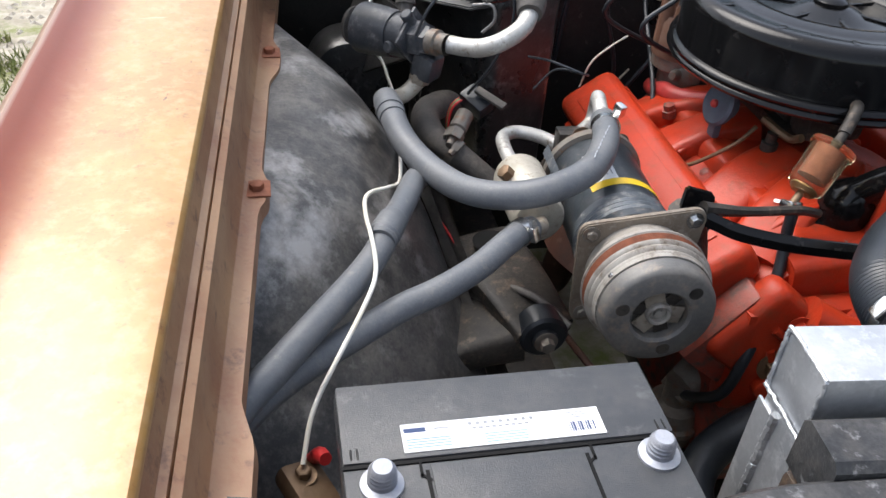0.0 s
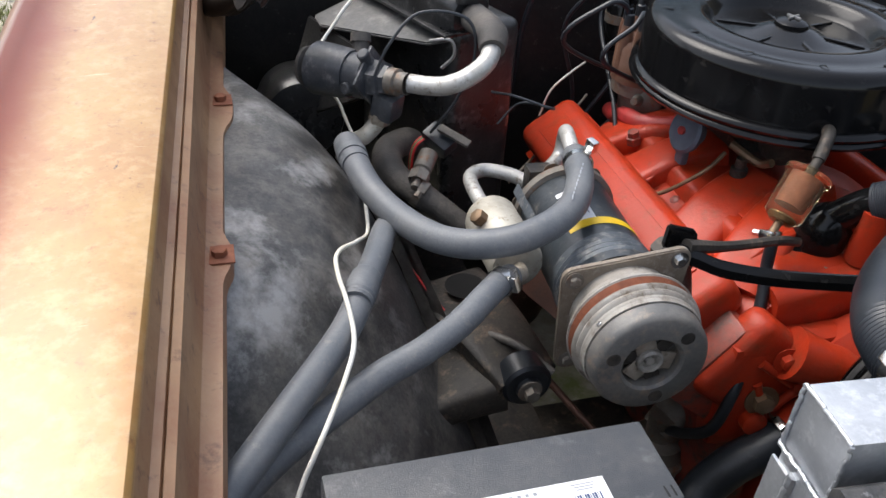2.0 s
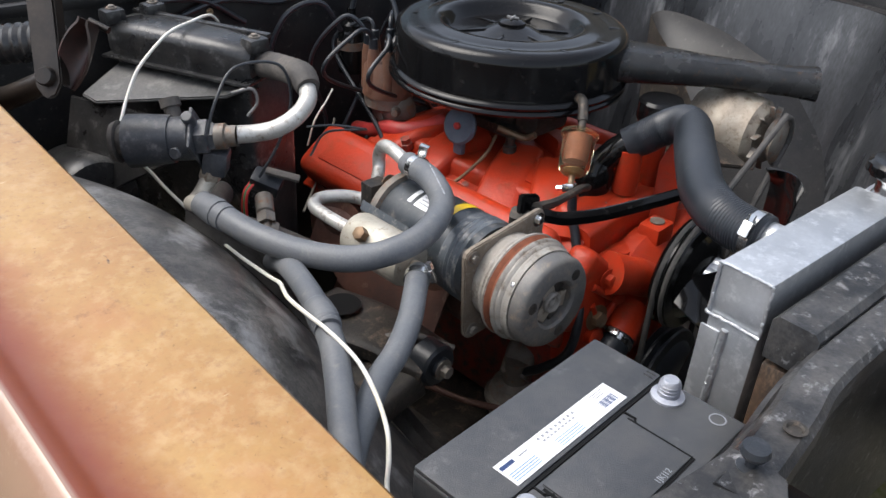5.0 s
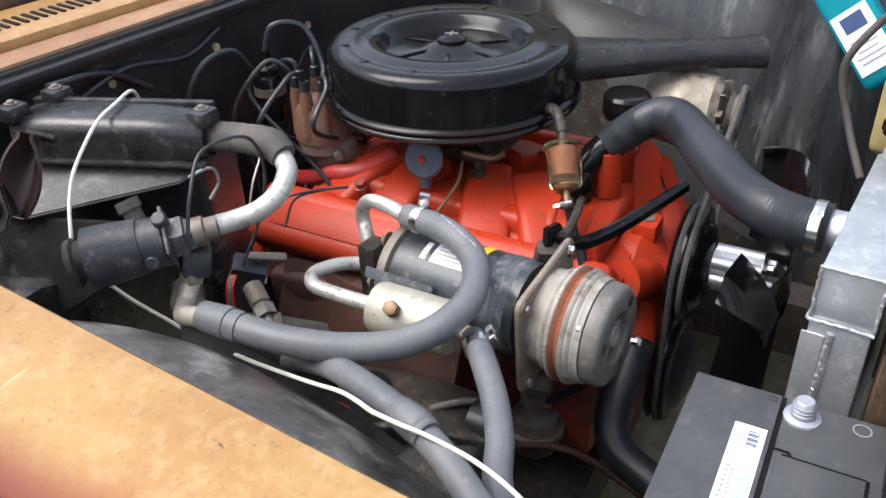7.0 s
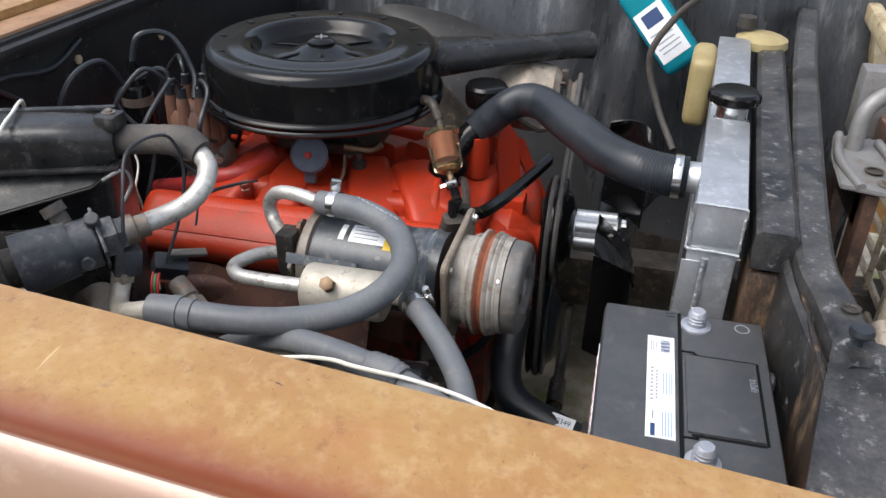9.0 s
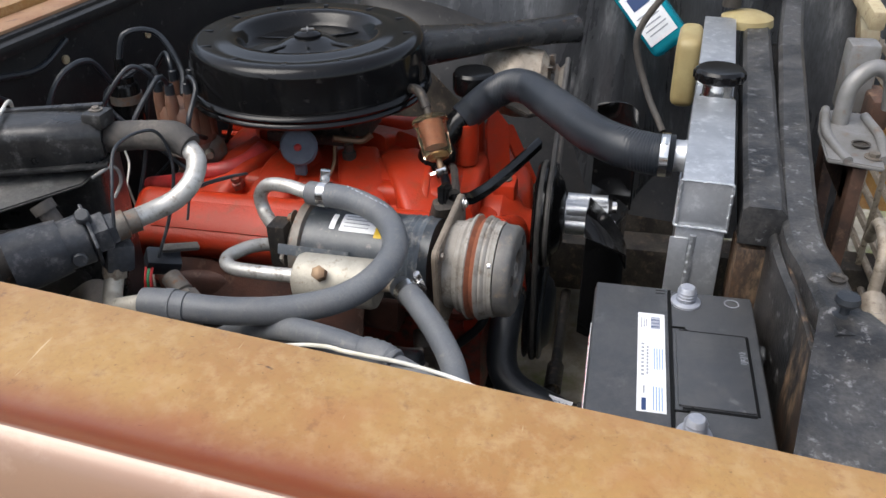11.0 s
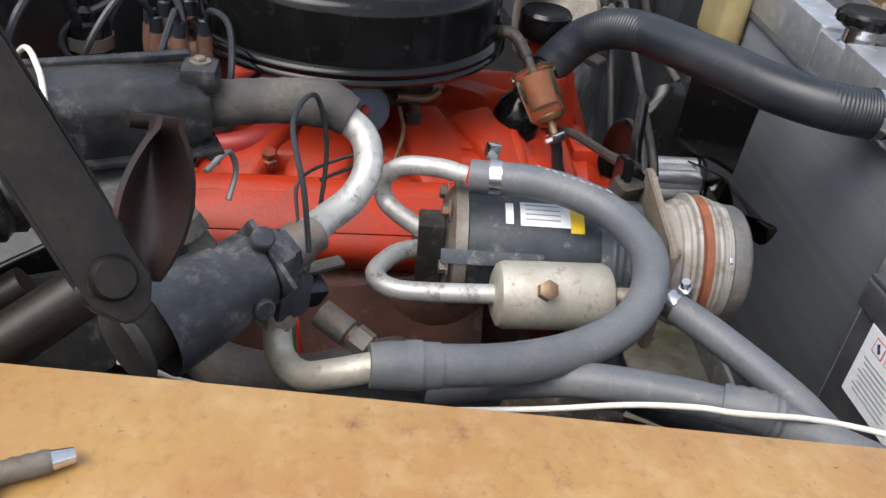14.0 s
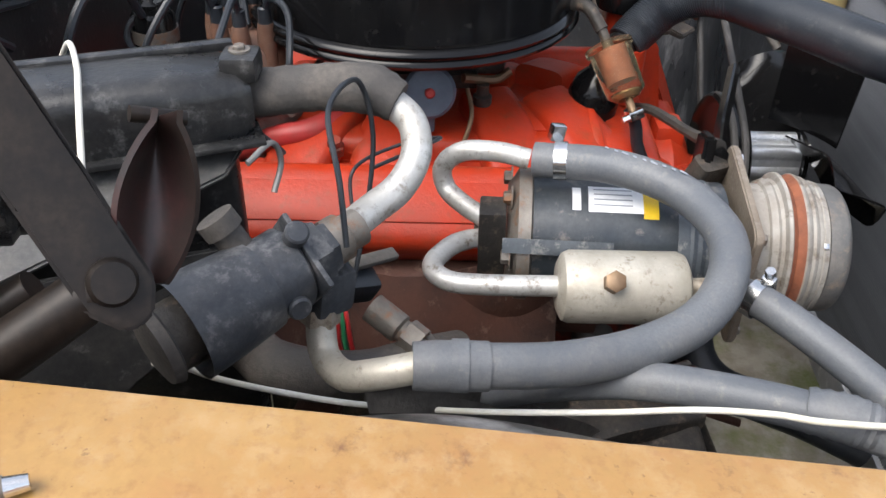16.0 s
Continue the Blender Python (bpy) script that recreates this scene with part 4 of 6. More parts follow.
part("pulley", lathe([(0.135, 0), (0.135, 0.038), (0.142, 0.03), (0.15, 0.038), (0.156, 0.03), (0.156, 0)], LM, 28), STEEL, alt)
for k in range(10):
    part("fan_fin", box((0.022, 0.003, 0.01), LM @ pose(0, 0, 0, 0, 0, 36 * k) @ at(0.046, 0, 0.126, 0, 0, 20), 0.001, segs=1), STEEL, alt)
part("mount_bracket", outline_plate([(-0.06, -0.03), (0.04, -0.03), (0.05, 0.03), (-0.02, 0.04)], axis_frame((0.73, 0.80, 0.80), (0, -0.4, 1)), 0.008, 0.002), DARK_METAL, alt)

# distributor and coil
dist = root("distributor", (0.515, 1.345, 0.74), "brown distributor cap with black plug wires", "distributor")
DMX = at(0.515, 1.345, 0.74)
part("body", lathe([(-0.05, 0), (-0.05, 0.025), (0.02, 0.03), (0.03, 0.045), (0.05, 0.045), (0.05, 0)], DMX, 28), STEEL, dist)
dcap = part("cap", lathe([(0.05, 0.048), (0.105, 0.046), (0.115, 0.04), (0.12, 0.0)], DMX, 32), BROWN_CAP, dist, "brown bakelite cap with ribbed towers")
for k in range(8):
    q = k * math.pi / 4
    part("tower", lathe([(0.06, 0.012), (0.125, 0.011), (0.14, 0.009), (0.14, 0)], DMX @ at(0.038 * math.cos(q), 0.038 * math.sin(q), 0), 10), BROWN_CAP, dcap)
ENDS = ((0.42, 1.40, 0.60), (0.44, 1.45, 0.62), (0.43, 1.2, 0.62), (0.46, 1.46, 0.60), (0.75, 1.45, 0.62), (0.78, 1.40, 0.62), (0.70, 1.42, 0.62), (0.60, 1.48, 0.66))
for k, e in enumerate(ENDS):
    q = k * math.pi / 4
    a = Vector((0.515 + 0.038 * math.cos(q), 1.345 + 0.038 * math.sin(q), 0.875))
    out = Vector((math.cos(q), math.sin(q), 0))
    part("plug_boot", lathe([(0, 0.0085), (0.022, 0.0075), (0.024, 0.005)], at(*a), 10), BLACK_HOSE, dist)
    part("plug_wire", tube([a, a + Vector((0, 0, 0.035)) + out * 0.01, a + Vector((0, 0, 0.05 - 0.012 * (k % 3))) + out * 0.045, a + out * 0.075 - Vector((0.02, -0.02, 0.03)), (a + out * 0.08).lerp(Vector(e), 0.55), e], 0.004, 8), BLACK_HOSE, dist)
part("vacuum_advance", lathe([(0, 0.012), (0.006, 0.03), (0.014, 0.034), (0.02, 0.034), (0.03, 0.026), (0.036, 0.01), (0.05, 0.006), (0.05, 0)], axis_frame((0.525, 1.325, 0.765), (-0.7, -0.5, 0.1)), 28), STEEL, dist, "dull grey vacuum advance canister")
coil = root("ignition_coil", (0.52, 1.46, 0.80), "black cylindrical ignition coil at the firewall", "ignition coil")
CLM = at(0.52, 1.455, 0.80)
part("can", lathe([(0, 0), (0, 0.025), (0.075, 0.025), (0.08, 0.022), (0.08, 0)], CLM, 28), GLOSS, coil)
part("tower", lathe([(0.08, 0.02), (0.09, 0.019), (0.095, 0.01), (0.12, 0.008), (0.12, 0)], CLM, 20), GLOSS, coil)
part("band", lathe([(0.045, 0.0255), (0.045, 0.027), (0.06, 0.027), (0.06, 0.0255)], CLM, 28), STEEL, coil)
part("lead", tube([(0.52, 1.455, 0.915), (0.53, 1.44, 0.96), (0.56, 1.40, 0.955), (0.55, 1.36, 0.90), (0.515, 1.345, 0.865)], 0.005, 8), BLACK_HOSE, coil)
part("lead", tube([(0.50, 1.46, 0.88), (0.46, 1.47, 0.935), (0.40, 1.49, 0.92), (0.37, 1.51, 0.84), (0.36, 1.52, 0.7)], 0.005, 8), BLACK_HOSE, coil)

# ---- air cleaner ----
air = root("air_cleaner", (0.621, 1.153, 0.845), "gloss black round air cleaner with snorkel", "air cleaner")
AM = at(0.621, 1.153, 0.852)
lid = part("lid", lathe([(0.028, 0.2), (0.032, 0.199), (0.083, 0.199), (0.092, 0.197), (0.099, 0.19), (0.101, 0.18), (0.099, 0.165), (0.100, 0.15), (0.103, 0.135), (0.102, 0.124), (0.097, 0.117), (0.086, 0.112), (0.080, 0.106), (0.079, 0.09), (0.082, 0.05), (0.091, 0.03), (0.094, 0)], AM, 96), GLOSS, air, "gloss black pressed lid")
for k in range(12):
    part("lid_dimple", box((0.018, 0.008, 0.003), AM @ pose(0, 0, 0, 0, 0, 30 * k + 8) @ at(0.172, 0, 0.0998), 0.0014), GLOSS, lid)
for k in range(6):
    part("lid_spoke", box((0.07, 0.006, 0.004), AM @ pose(0, 0, 0, 0, 0, 60 * k + 20) @ at(0.065, 0, 0.082, 0, 4), 0.0018), GLOSS, lid)
part("base_pan", lathe([(-0.014, 0.06), (-0.006, 0.10), (0.0, 0.15), (0.003, 0.19), (0.006, 0.207), (0.010, 0.2095), (0.013, 0.2085), (0.015, 0.206), (0.018, 0.2075), (0.021, 0.2085), (0.024, 0.207), (0.027, 0.202), (0.028, 0.1)], AM, 96), GLOSS, air)
nut = part("wing_nut", lathe([(0.088, 0.024), (0.097, 0.023), (0.101, 0.016), (0.103, 0)], AM, 24), GLOSS, air)
for q in (0, 90):
    part("wing", box((0.022, 0.003, 0.004), AM @ pose(0, 0, 0.104, 0, 0, q + 20), 0.0012), GALV, nut)
sn = Vector((0.256, -0.431, 0)).normalized()
bm = bmesh.new()
rings = []
for i in range(9):
    t = i / 8
    c = Vector((0.621, 1.153, 0.906)) + sn * (0.17 + 0.335 * t)
    w = 0.062 - 0.030 * min(1, t * 1.6)
    h = 0.030 - 0.008 * min(1, t * 2)
    if i == 8:
        w, h = w + 0.003, h + 0.003
    m = axis_frame(c, sn)
    rings.append([bm.verts.new(m @ Vector((h * abs(math.cos(q)) ** 0.7 * (1 if math.cos(q) > 0 else -1), w * abs(math.sin(q)) ** 0.7 * (1 if math.sin(q) > 0 else -1), 0))) for q in [2 * math.pi * k / 28 for k in range(28)]])
for a, b in zip(rings, rings[1:]):
    for k in range(28):
        bm.faces.new((a[k], a[(k + 1) % 28], b[(k + 1) % 28], b[k]))
bmesh.ops.solidify(bm, geom=bm.faces[:], thickness=0.002)
part("snorkel", bm, SNORKEL_PAINT, air, "gloss black snorkel with worn rim")

# ---- radiator ----
rad = root("radiator", (0.226, 0.515, 0.35), "welded aluminium radiator with black cap", "radiator")
rad.rotation_euler = (0, 0, radians(-5.0))
tank = part("top_tank", box((0.285, 0.059, 0.064), at(0.3695, 0.5145, 0.888), 0.0025), ALU, rad, "bright brushed aluminium top tank")
part("tank_step", box((0.085, 0.055, 0.055), at(0.55, 0.5145, 0.882), 0.003), ALU, tank)
part("tank_far", box((0.37, 0.057, 0.062), at(0.777, 0.5145, 0.886), 0.0025), ALU, tank)


def bead(a, b, r=0.003):
    """A knobbly weld bead."""
    a, b = Vector(a), Vector(b)
    n = max(6, int((b - a).length / 0.003))
    pts = [a.lerp(b, i / n) + Vector((random.uniform(-0.0006, 0.0006), random.uniform(-0.0006, 0.0006), random.uniform(-0.0006, 0.0006))) for i in range(n + 1)]
    return tube(pts, r, 8, 2, ridge=0.0004)


X0 = 0.226
for a, b in (((X0, 0.485, 0.919), (X0, 0.544, 0.919)), ((X0, 0.485, 0.857), (X0, 0.485, 0.919)), ((X0, 0.544, 0.857), (X0, 0.544, 0.919)), ((X0 - 0.001, 0.484, 0.857), (X0 - 0.001, 0.546, 0.857)), ((X0, 0.546, 0.857), (0.40, 0.546, 0.857)), ((0.512, 0.487, 0.918), (0.512, 0.542, 0.918)), ((0.592, 0.488, 0.914), (0.592, 0.541, 0.914))):
    part("weld_bead", bead(a, b, 0.0017), ALU, tank, "ripply weld bead")
neck = part("filler_neck", lathe([(0, 0.026), (0.004, 0.022), (0.022, 0.021), (0.024, 0.027), (0.028, 0.027), (0.028, 0)], at(0.545, 0.512, 0.908), 28), CHROME, rad)
bm = lathe([(0, 0.033), (0.003, 0.036), (0.014, 0.036), (0.018, 0.032), (0.019, 0)], at(0.545, 0.512, 0.936), 36)
for k in range(12):
    box((0.005, 0.010, 0.012), at(0.545, 0.512, 0.944) @ pose(0, 0, 0, 0, 0, 30 * k) @ at(0.0355, 0, 0), 0.002, bm)
part("filler_cap", bm, GLOSS, rad, "gloss black scalloped cap")
part("core_back", box((0.62, 0.03, 0.49), at(0.57, 0.51, 0.605), 0.002), BODY_BLACK, rad)
side = part("side_bracket", box((0.030, 0.058, 0.49), at(0.243, 0.515, 0.61), 0.003), ALU, rad, "bright aluminium side plate")
part("weld_bead", bead((0.2275, 0.522, 0.845), (0.2275, 0.524, 0.75), 0.004), ALU, side, "ripply weld bead")
part("side_flange", box((0.003, 0.022, 0.42), at(0.227, 0.538, 0.63), 0.001), ALU, side)
part("side_bracket", box((0.030, 0.058, 0.49), at(0.895, 0.515, 0.61), 0.003), ALU, rad)
part("bottom_tank", box((0.68, 0.058, 0.06), at(0.568, 0.515, 0.345), 0.003), ALU, rad)
part("core_top_rail", box((0.62, 0.045, 0.012), at(0.57, 0.520, 0.850), 0.002), FINS, rad)
fin_me = None
for k in range(150):
    x = 0.262 + k * (0.616 / 149)
    if fin_me is None:
        ob = part("core_tube", box((0.0018, 0.012, 0.468), at(0, 0.532, 0.61), 0.0005, segs=1), FINS, rad)
        fin_me = ob.data
    else:
        ob = new("core_tube", fin_me)
        ob.parent = rad
        ob.matrix_parent_inverse = Matrix.Translation(-Vector(rad["at"]))
    ob.location = (x, 0, 0)
part("core_fins", box((0.62, 0.010, 0.47), at(0.57, 0.528, 0.61), 0.001), FIN_FILL, rad, "fine corrugated cooling fins")
part("hose_neck", lathe([(-0.01, 0.024), (0.004, 0.021), (0.05, 0.021), (0.05, 0.017), (0, 0.017)], axis_frame((0.348, 0.544, 0.895), (0, 1, 0)), 24), ALU, rad)

# ---- battery ----
bat = root("battery", (0.025, 0.54, 0.604), "black car battery with white label and lead posts", "battery")
part("case", box((0.266, 0.174, 0.17), at(0.025, 0.542, 0.69), 0.005), PLASTIC, bat)
top = part("lid", box((0.276, 0.182, 0.035), at(0.025, 0.542, 0.7835), 0.005, segs=3), PLASTIC, bat, "black battery lid with recessed grooves")
part("rear_deck", box((0.274, 0.083, 0.006), at(0.025, 0.590, 0.803), 0.0025), PLASTIC, top)
part("front_deck", box((0.274, 0.091, 0.0035), at(0.025, 0.499, 0.8015), 0.0015), PLASTIC, top)
part("vent_cover", box((0.125, 0.074, 0.003), at(0.018, 0.504, 0.8042), 0.0014), PLASTIC, top)
for x, sx in ((-0.052, 1), (0.088, -1)):
    part("groove", box((0.0022, 0.016, 0.0016), at(x, 0.5385, 0.8036), 0), GROOVE, top)
    part("groove", box((0.010, 0.0022, 0.0016), at(x + sx * 0.003, 0.5300, 0.8036, 0, 0, sx * -40), 0), GROOVE, top)
part("seam", box((0.274, 0.0035, 0.002), at(0.025, 0.5465, 0.8032), 0), GROOVE, top)
part("groove", box((0.13, 0.003, 0.0012), at(0.018, 0.4652, 0.8035), 0), GROOVE, top)
part("groove", box((0.003, 0.07, 0.0012), at(0.0825, 0.502, 0.8035), 0), GROOVE, top)
part("groove", box((0.003, 0.07, 0.0012), at(-0.0475, 0.502, 0.8035), 0), GROOVE, top)
for x in (-0.105, -0.10, 0.150, 0.156):
    part("vent_notch", box((0.003, 0.012, 0.006), at(x, 0.557, 0.8035), 0.001, segs=1), BODY_BLACK, top)
for x in (-0.084, 0.141):
    post = part("terminal", lathe([(0, 0), (0, 0.0175), (0.003, 0.017), (0.005, 0.0115), (0.020, 0.0098), (0.0225, 0.0075), (0.0225, 0)], at(x, 0.528, 0.8025), 28), LEAD, bat, "dull lead post with chalky collar")
    for k in range(3):
        part("ridge", lathe([(0.008 + 0.004 * k, 0.0112 - 0.0003 * k), (0.0092 + 0.004 * k, 0.0117 - 0.0003 * k), (0.0104 + 0.004 * k, 0.0109 - 0.0003 * k)], at(x, 0.528, 0.8025), 20), LEAD, post)
lab = part("label", box((0.168, 0.029, 0.0008), at(0.021, 0.5675, 0.8066), 0), WHITE_LABEL, bat, "white paper label with small print")
LZ = 0.80705


def bar(x, y, w, d, material, parent, name="print_bar", z=LZ):
    return part(name, box((w, d, 0.0002), at(x, y, z), 0), material, parent)


bar(-0.052, 0.575, 0.018, 0.0045, INK, lab)
bar(-0.030, 0.575, 0.012, 0.0015, GREY_INK, lab)
for k in range(4):
    bar(-0.042, 0.5655 - 0.0028 * k, 0.036, 0.0011, BLUE_INK, lab)
    bar(0.022, 0.5645 - 0.0028 * k, 0.036, 0.0010, BLUE_INK, lab)
for k in range(9):
    bar(-0.006 + 0.0065 * k, 0.5765, 0.003, 0.003, GREY_INK, lab)
    bar(-0.003 + 0.0055 * k, 0.5715, 0.0035, 0.002, GREY_INK, lab)
for k in range(11):
    bar(0.076 + 0.0021 * k, 0.563, 0.0006 + 0.0006 * (k * 7 % 3), 0.010, INK, lab, "barcode_line")
for k in range(3):
    bar(0.086, 0.578 - 0.0026 * k, 0.020 - 0.003 * k, 0.001, GREY_INK, lab)


def text(body, m, size, material, parent, name="lettering"):
    cu = bpy.data.curves.new(name, "FONT")
    cu.body, cu.size, cu.extrude = body, size, 0.0001
    tmp = new(name, cu)
    me = bpy.data.meshes.new_from_object(tmp.evaluated_get(bpy.context.evaluated_depsgraph_get()))
    bpy.data.objects.remove(tmp)
    me.transform(m)
    me.materials.clear()
    me.materials.append(material)
    ob = new(name, me)
    ob.parent = parent
    if parent.type == "EMPTY":
        ob.matrix_parent_inverse = Matrix.Translation(-Vector(parent["at"]))
    return ob


text("1JKJ12", at(0.030, 0.470, 0.8059, 0, 0, 0), 0.0085, GREY_INK, bat)
part("round_mark", lathe([(0, 0.0085), (0.0004, 0.0085), (0.0004, 0.0072), (0, 0.0072)], at(0.147, 0.476, 0.8035), 24), GREY_INK, bat)
SM = pose(0.050, 0.6335, 0.726, 90, 0, 180)
part("vent_plug", lathe([(0, 0.012), (0.010, 0.012), (0.012, 0.010), (0.012, 0)], axis_frame((0.095, 0.452, 0.772), (0, -1, 0)), 20), PLASTIC, bat, "round black vent plug")
sticker = part("warning_sticker", box((0.155, 0.085, 0.0008), SM, 0), WHITE_LABEL, bat, "white warning sticker with red pictogram boxes")
for k in range(6):
    bm = box((0.017, 0.017, 0.0004), SM @ at(-0.055 + 0.022 * k, 0.028, 0.0006), 0)
    part("pictogram_frame", bm, RED_INK, sticker)
    part("pictogram_field", box((0.0145, 0.0145, 0.0004), SM @ at(-0.055 + 0.022 * k, 0.028, 0.0009), 0), WHITE_LABEL, sticker)
    part("pictogram", box((0.004, 0.010, 0.0003), SM @ at(-0.055 + 0.022 * k, 0.028, 0.0012, 0, 0, 35 - 20 * k), 0), INK, sticker)
for k in range(8):
    part("print_bar", box((0.06 - 0.006 * (k % 3), 0.0016, 0.0003), SM @ at(-0.038, 0.008 - 0.0055 * k, 0.0006), 0), GREY_INK, sticker)
    part("print_bar", box((0.06 - 0.005 * (k % 4), 0.0016, 0.0003), SM @ at(0.036, 0.008 - 0.0055 * k, 0.0006), 0), GREY_INK, sticker)
cab = root("battery_cable", (-0.13, 0.61, 0.66), "red battery cable with corroded brass clamp", "cable")
part("clamp", box((0.04, 0.05, 0.02), at(-0.139, 0.60, 0.715, 10, 20, 30), 0.006), BRASS, cab)
part("clamp_bolt", bolt(at(-0.142, 0.606, 0.725), 0.007, 0.010, 1), BRASS, cab)
part("boot", tube([(-0.122, 0.612, 0.738), (-0.127, 0.622, 0.732), (-0.135, 0.632, 0.715)], [0.006, 0.008, 0.006], 12), RED_WIRE, cab)
part("cable", tube([(-0.14, 0.595, 0.71), (-0.165, 0.56, 0.68), (-0.17, 0.50, 0.62), (-0.15, 0.46, 0.5)], 0.007, 10), RED_WIRE, cab)

# ---- compressor ----
comp = root("compressor", (0.24, 0.9, 0.69), "old air-conditioning compressor with grey clutch pulley", "compressor")
CM = axis_frame((0.263, 1.051, 0.753), (-0.08, -1, 0.02))
body = part("body", lathe([(0.022, 0), (0.022, 0.0595), (0.20, 0.0595), (0.205, 0.0595), (0.205, 0)], CM, 56), COMP_PAINT, comp, "dark blue-grey painted compressor shell")
for h in (0.172, 0.18, 0.188):
    part("shell_ridge", lathe([(h - 0.004, 0.0597), (h, 0.0615), (h + 0.004, 0.0597)], CM, 48), PALE_SHELL, body)
head_plate = part("rear_head", lathe([(0, 0), (0, 0.05), (0.006, 0.058), (0.010, 0.066), (0.022, 0.066), (0.024, 0.06)], CM, 48), STEEL, comp, "rust-stained cast rear head")
for k in range(6):
    part("head_bolt", bolt(CM @ pose(0, 0, 0, 0, 0, 60 * k + 20) @ at(0.056, 0, 0.004, 180), 0.007, 0.008, 1), STEEL, head_plate)
part("port_block", box((0.078, 0.034, 0.026), CM @ at(0.012, 0.030, -0.014), 0.003), DARK_METAL, comp, "black double port block")
part("port_bolt", bolt(CM @ at(0.012, 0.012, -0.021, 180), 0.009, 0.01, 1), STEEL, comp)


def wrap(h0, h1, a0, a1, r):
    return lathe([(h0, r), (h1, r)], CM, 24, None, a0, a1 - a0)


part("label", wrap(0.075, 0.128, 3, 33, 0.0599), WHITE_LABEL, body, "worn white label")
part("yellow_band", wrap(0.126, 0.140, -62, 38, 0.0602), YELLOW, body, "yellow warning band")
part("code_block", wrap(0.060, 0.068, 6, 32, 0.0600), WHITE_LABEL, body)
for k in range(4):
    part("print_bar", wrap(0.080, 0.116, 7 + 6 * k, 8.6 + 6 * k, 0.0602), GREY_INK, body)
part("strap", lathe([(-0.004, 0.0665), (-0.004, 0.0685), (0.098, 0.0685), (0.098, 0.0665)], CM, 6, None, 60, 12), PALE_SHELL, body, "flat galvanised strap")
part("shell_front", lathe([(0.158, 0.0597), (0.158, 0.0602), (0.171, 0.0602), (0.171, 0.0597)], CM, 56), PALE_SHELL, body)


def front_plate():
    """Outline round three bolt ears, drawn tight."""
    ears = ((0.046, 0.060), (0.064, -0.055), (-0.064, 0.054), (-0.05, -0.045))
    pts = [(x + 0.014 * math.cos(q), y + 0.014 * math.sin(q)) for x, y in ears for q in [k * math.pi / 6 for k in range(12)]]
    pts.sort()

    def half(seq):
        out = []
        for p in seq:
            while len(out) > 1 and (out[-1][0] - out[-2][0]) * (p[1] - out[-2][1]) - (out[-1][1] - out[-2][1]) * (p[0] - out[-2][0]) <= 0:
                out.pop()
            out.append(p)
        return out[:-1]
    return half(pts) + half(pts[::-1])


part("front_plate", outline_plate(front_plate(), CM @ at(0, 0, 0.218), 0.008, 0.0015), PLATE_TAN, comp, "dirty tan-grey mounting plate")
for x, y in ((0.046, 0.060), (0.064, -0.055), (-0.064, 0.054)):
    part("plate_bolt", bolt(CM @ at(x, y, 0.226), 0.006, 0.005, 1), CHROME if y < 0 else STEEL, comp)
part("support_bracket", outline_plate([(-0.07, -0.05), (0.03, -0.09), (0.08, -0.085), (0.09, -0.05), (0.02, -0.045), (-0.06, -0.02)], CM @ at(0, 0, 0.19), 0.012, 0.003), GLOSS, comp)
part("bracket_arm", runner((0.30, 0.845, 0.82), (0.33, 0.86, 0.70), (0.02, 0.012), (0.03, 0.014)), DARK_METAL, comp)
part("coil_housing", lathe([(0.226, 0.05), (0.226, 0.0600), (0.240, 0.0605), (0.2415, 0.0635), (0.247, 0.0655), (0.250, 0.064), (0.253, 0.0655), (0.256, 0.064)], CM, 64), CLUTCH, comp)
part("pulley", lathe([(0.253, 0.05), (0.253, 0.0685), (0.2545, 0.0715), (0.2575, 0.0722), (0.2590, 0.0700), (0.2640, 0.0640), (0.2700, 0.0700), (0.2715, 0.0715), (0.2745, 0.0705), (0.2765, 0.0680), (0.2790, 0.0690), (0.2815, 0.0680), (0.2835, 0.0655), (0.2860, 0.0655), (0.2875, 0.0645), (0.2885, 0.0655), (0.293, 0.0645), (0.293, 0.04)], CM, 72), CLUTCH, comp, "worn pale grey pulley rim")
part("belt_groove", lathe([(0.2588, 0.0706), (0.2600, 0.0695), (0.2640, 0.0655), (0.2690, 0.0695), (0.2702, 0.0706)], CM, 72), RUST, comp, "rust-brown belt groove")
plate = part("clutch_plate", lathe([(0.2945, 0.03), (0.2945, 0.0630), (0.309, 0.0622), (0.313, 0.0600), (0.3155, 0.0565), (0.3160, 0.034), (0.3130, 0.031), (0.300, 0.0305), (0.299, 0)], CM, 64), FACE_PLATE, comp, "dark grey clutch face plate")
for k in range(3):
    part("clutch_hole", lathe([(0.3158, 0), (0.3161, 0.0068), (0.3166, 0.0072), (0.3160, 0.0078)], CM @ pose(0, 0, 0, 0, 0, 120 * k + 75) @ at(0.045, 0, 0), 16), DARK_METAL, plate)
    part("drive_spring", box((0.018, 0.022, 0.003), CM @ pose(0, 0, 0, 0, 0, 120 * k + 20) @ at(0.019, 0, 0.3055), 0.001), ALU_RAW, plate)
    part("spring_gap", box((0.016, 0.016, 0.002), CM @ pose(0, 0, 0, 0, 0, 120 * k + 80) @ at(0.0205, 0, 0.3045), 0.001), DARK_METAL, plate)
part("hub_nut", lathe([(0.300, 0.0145), (0.311, 0.0140), (0.313, 0.012), (0.312, 0.0095), (0.307, 0.009), (0.307, 0.005), (0.310, 0.0045), (0.310, 0)], CM, 28), CLUTCH, plate)
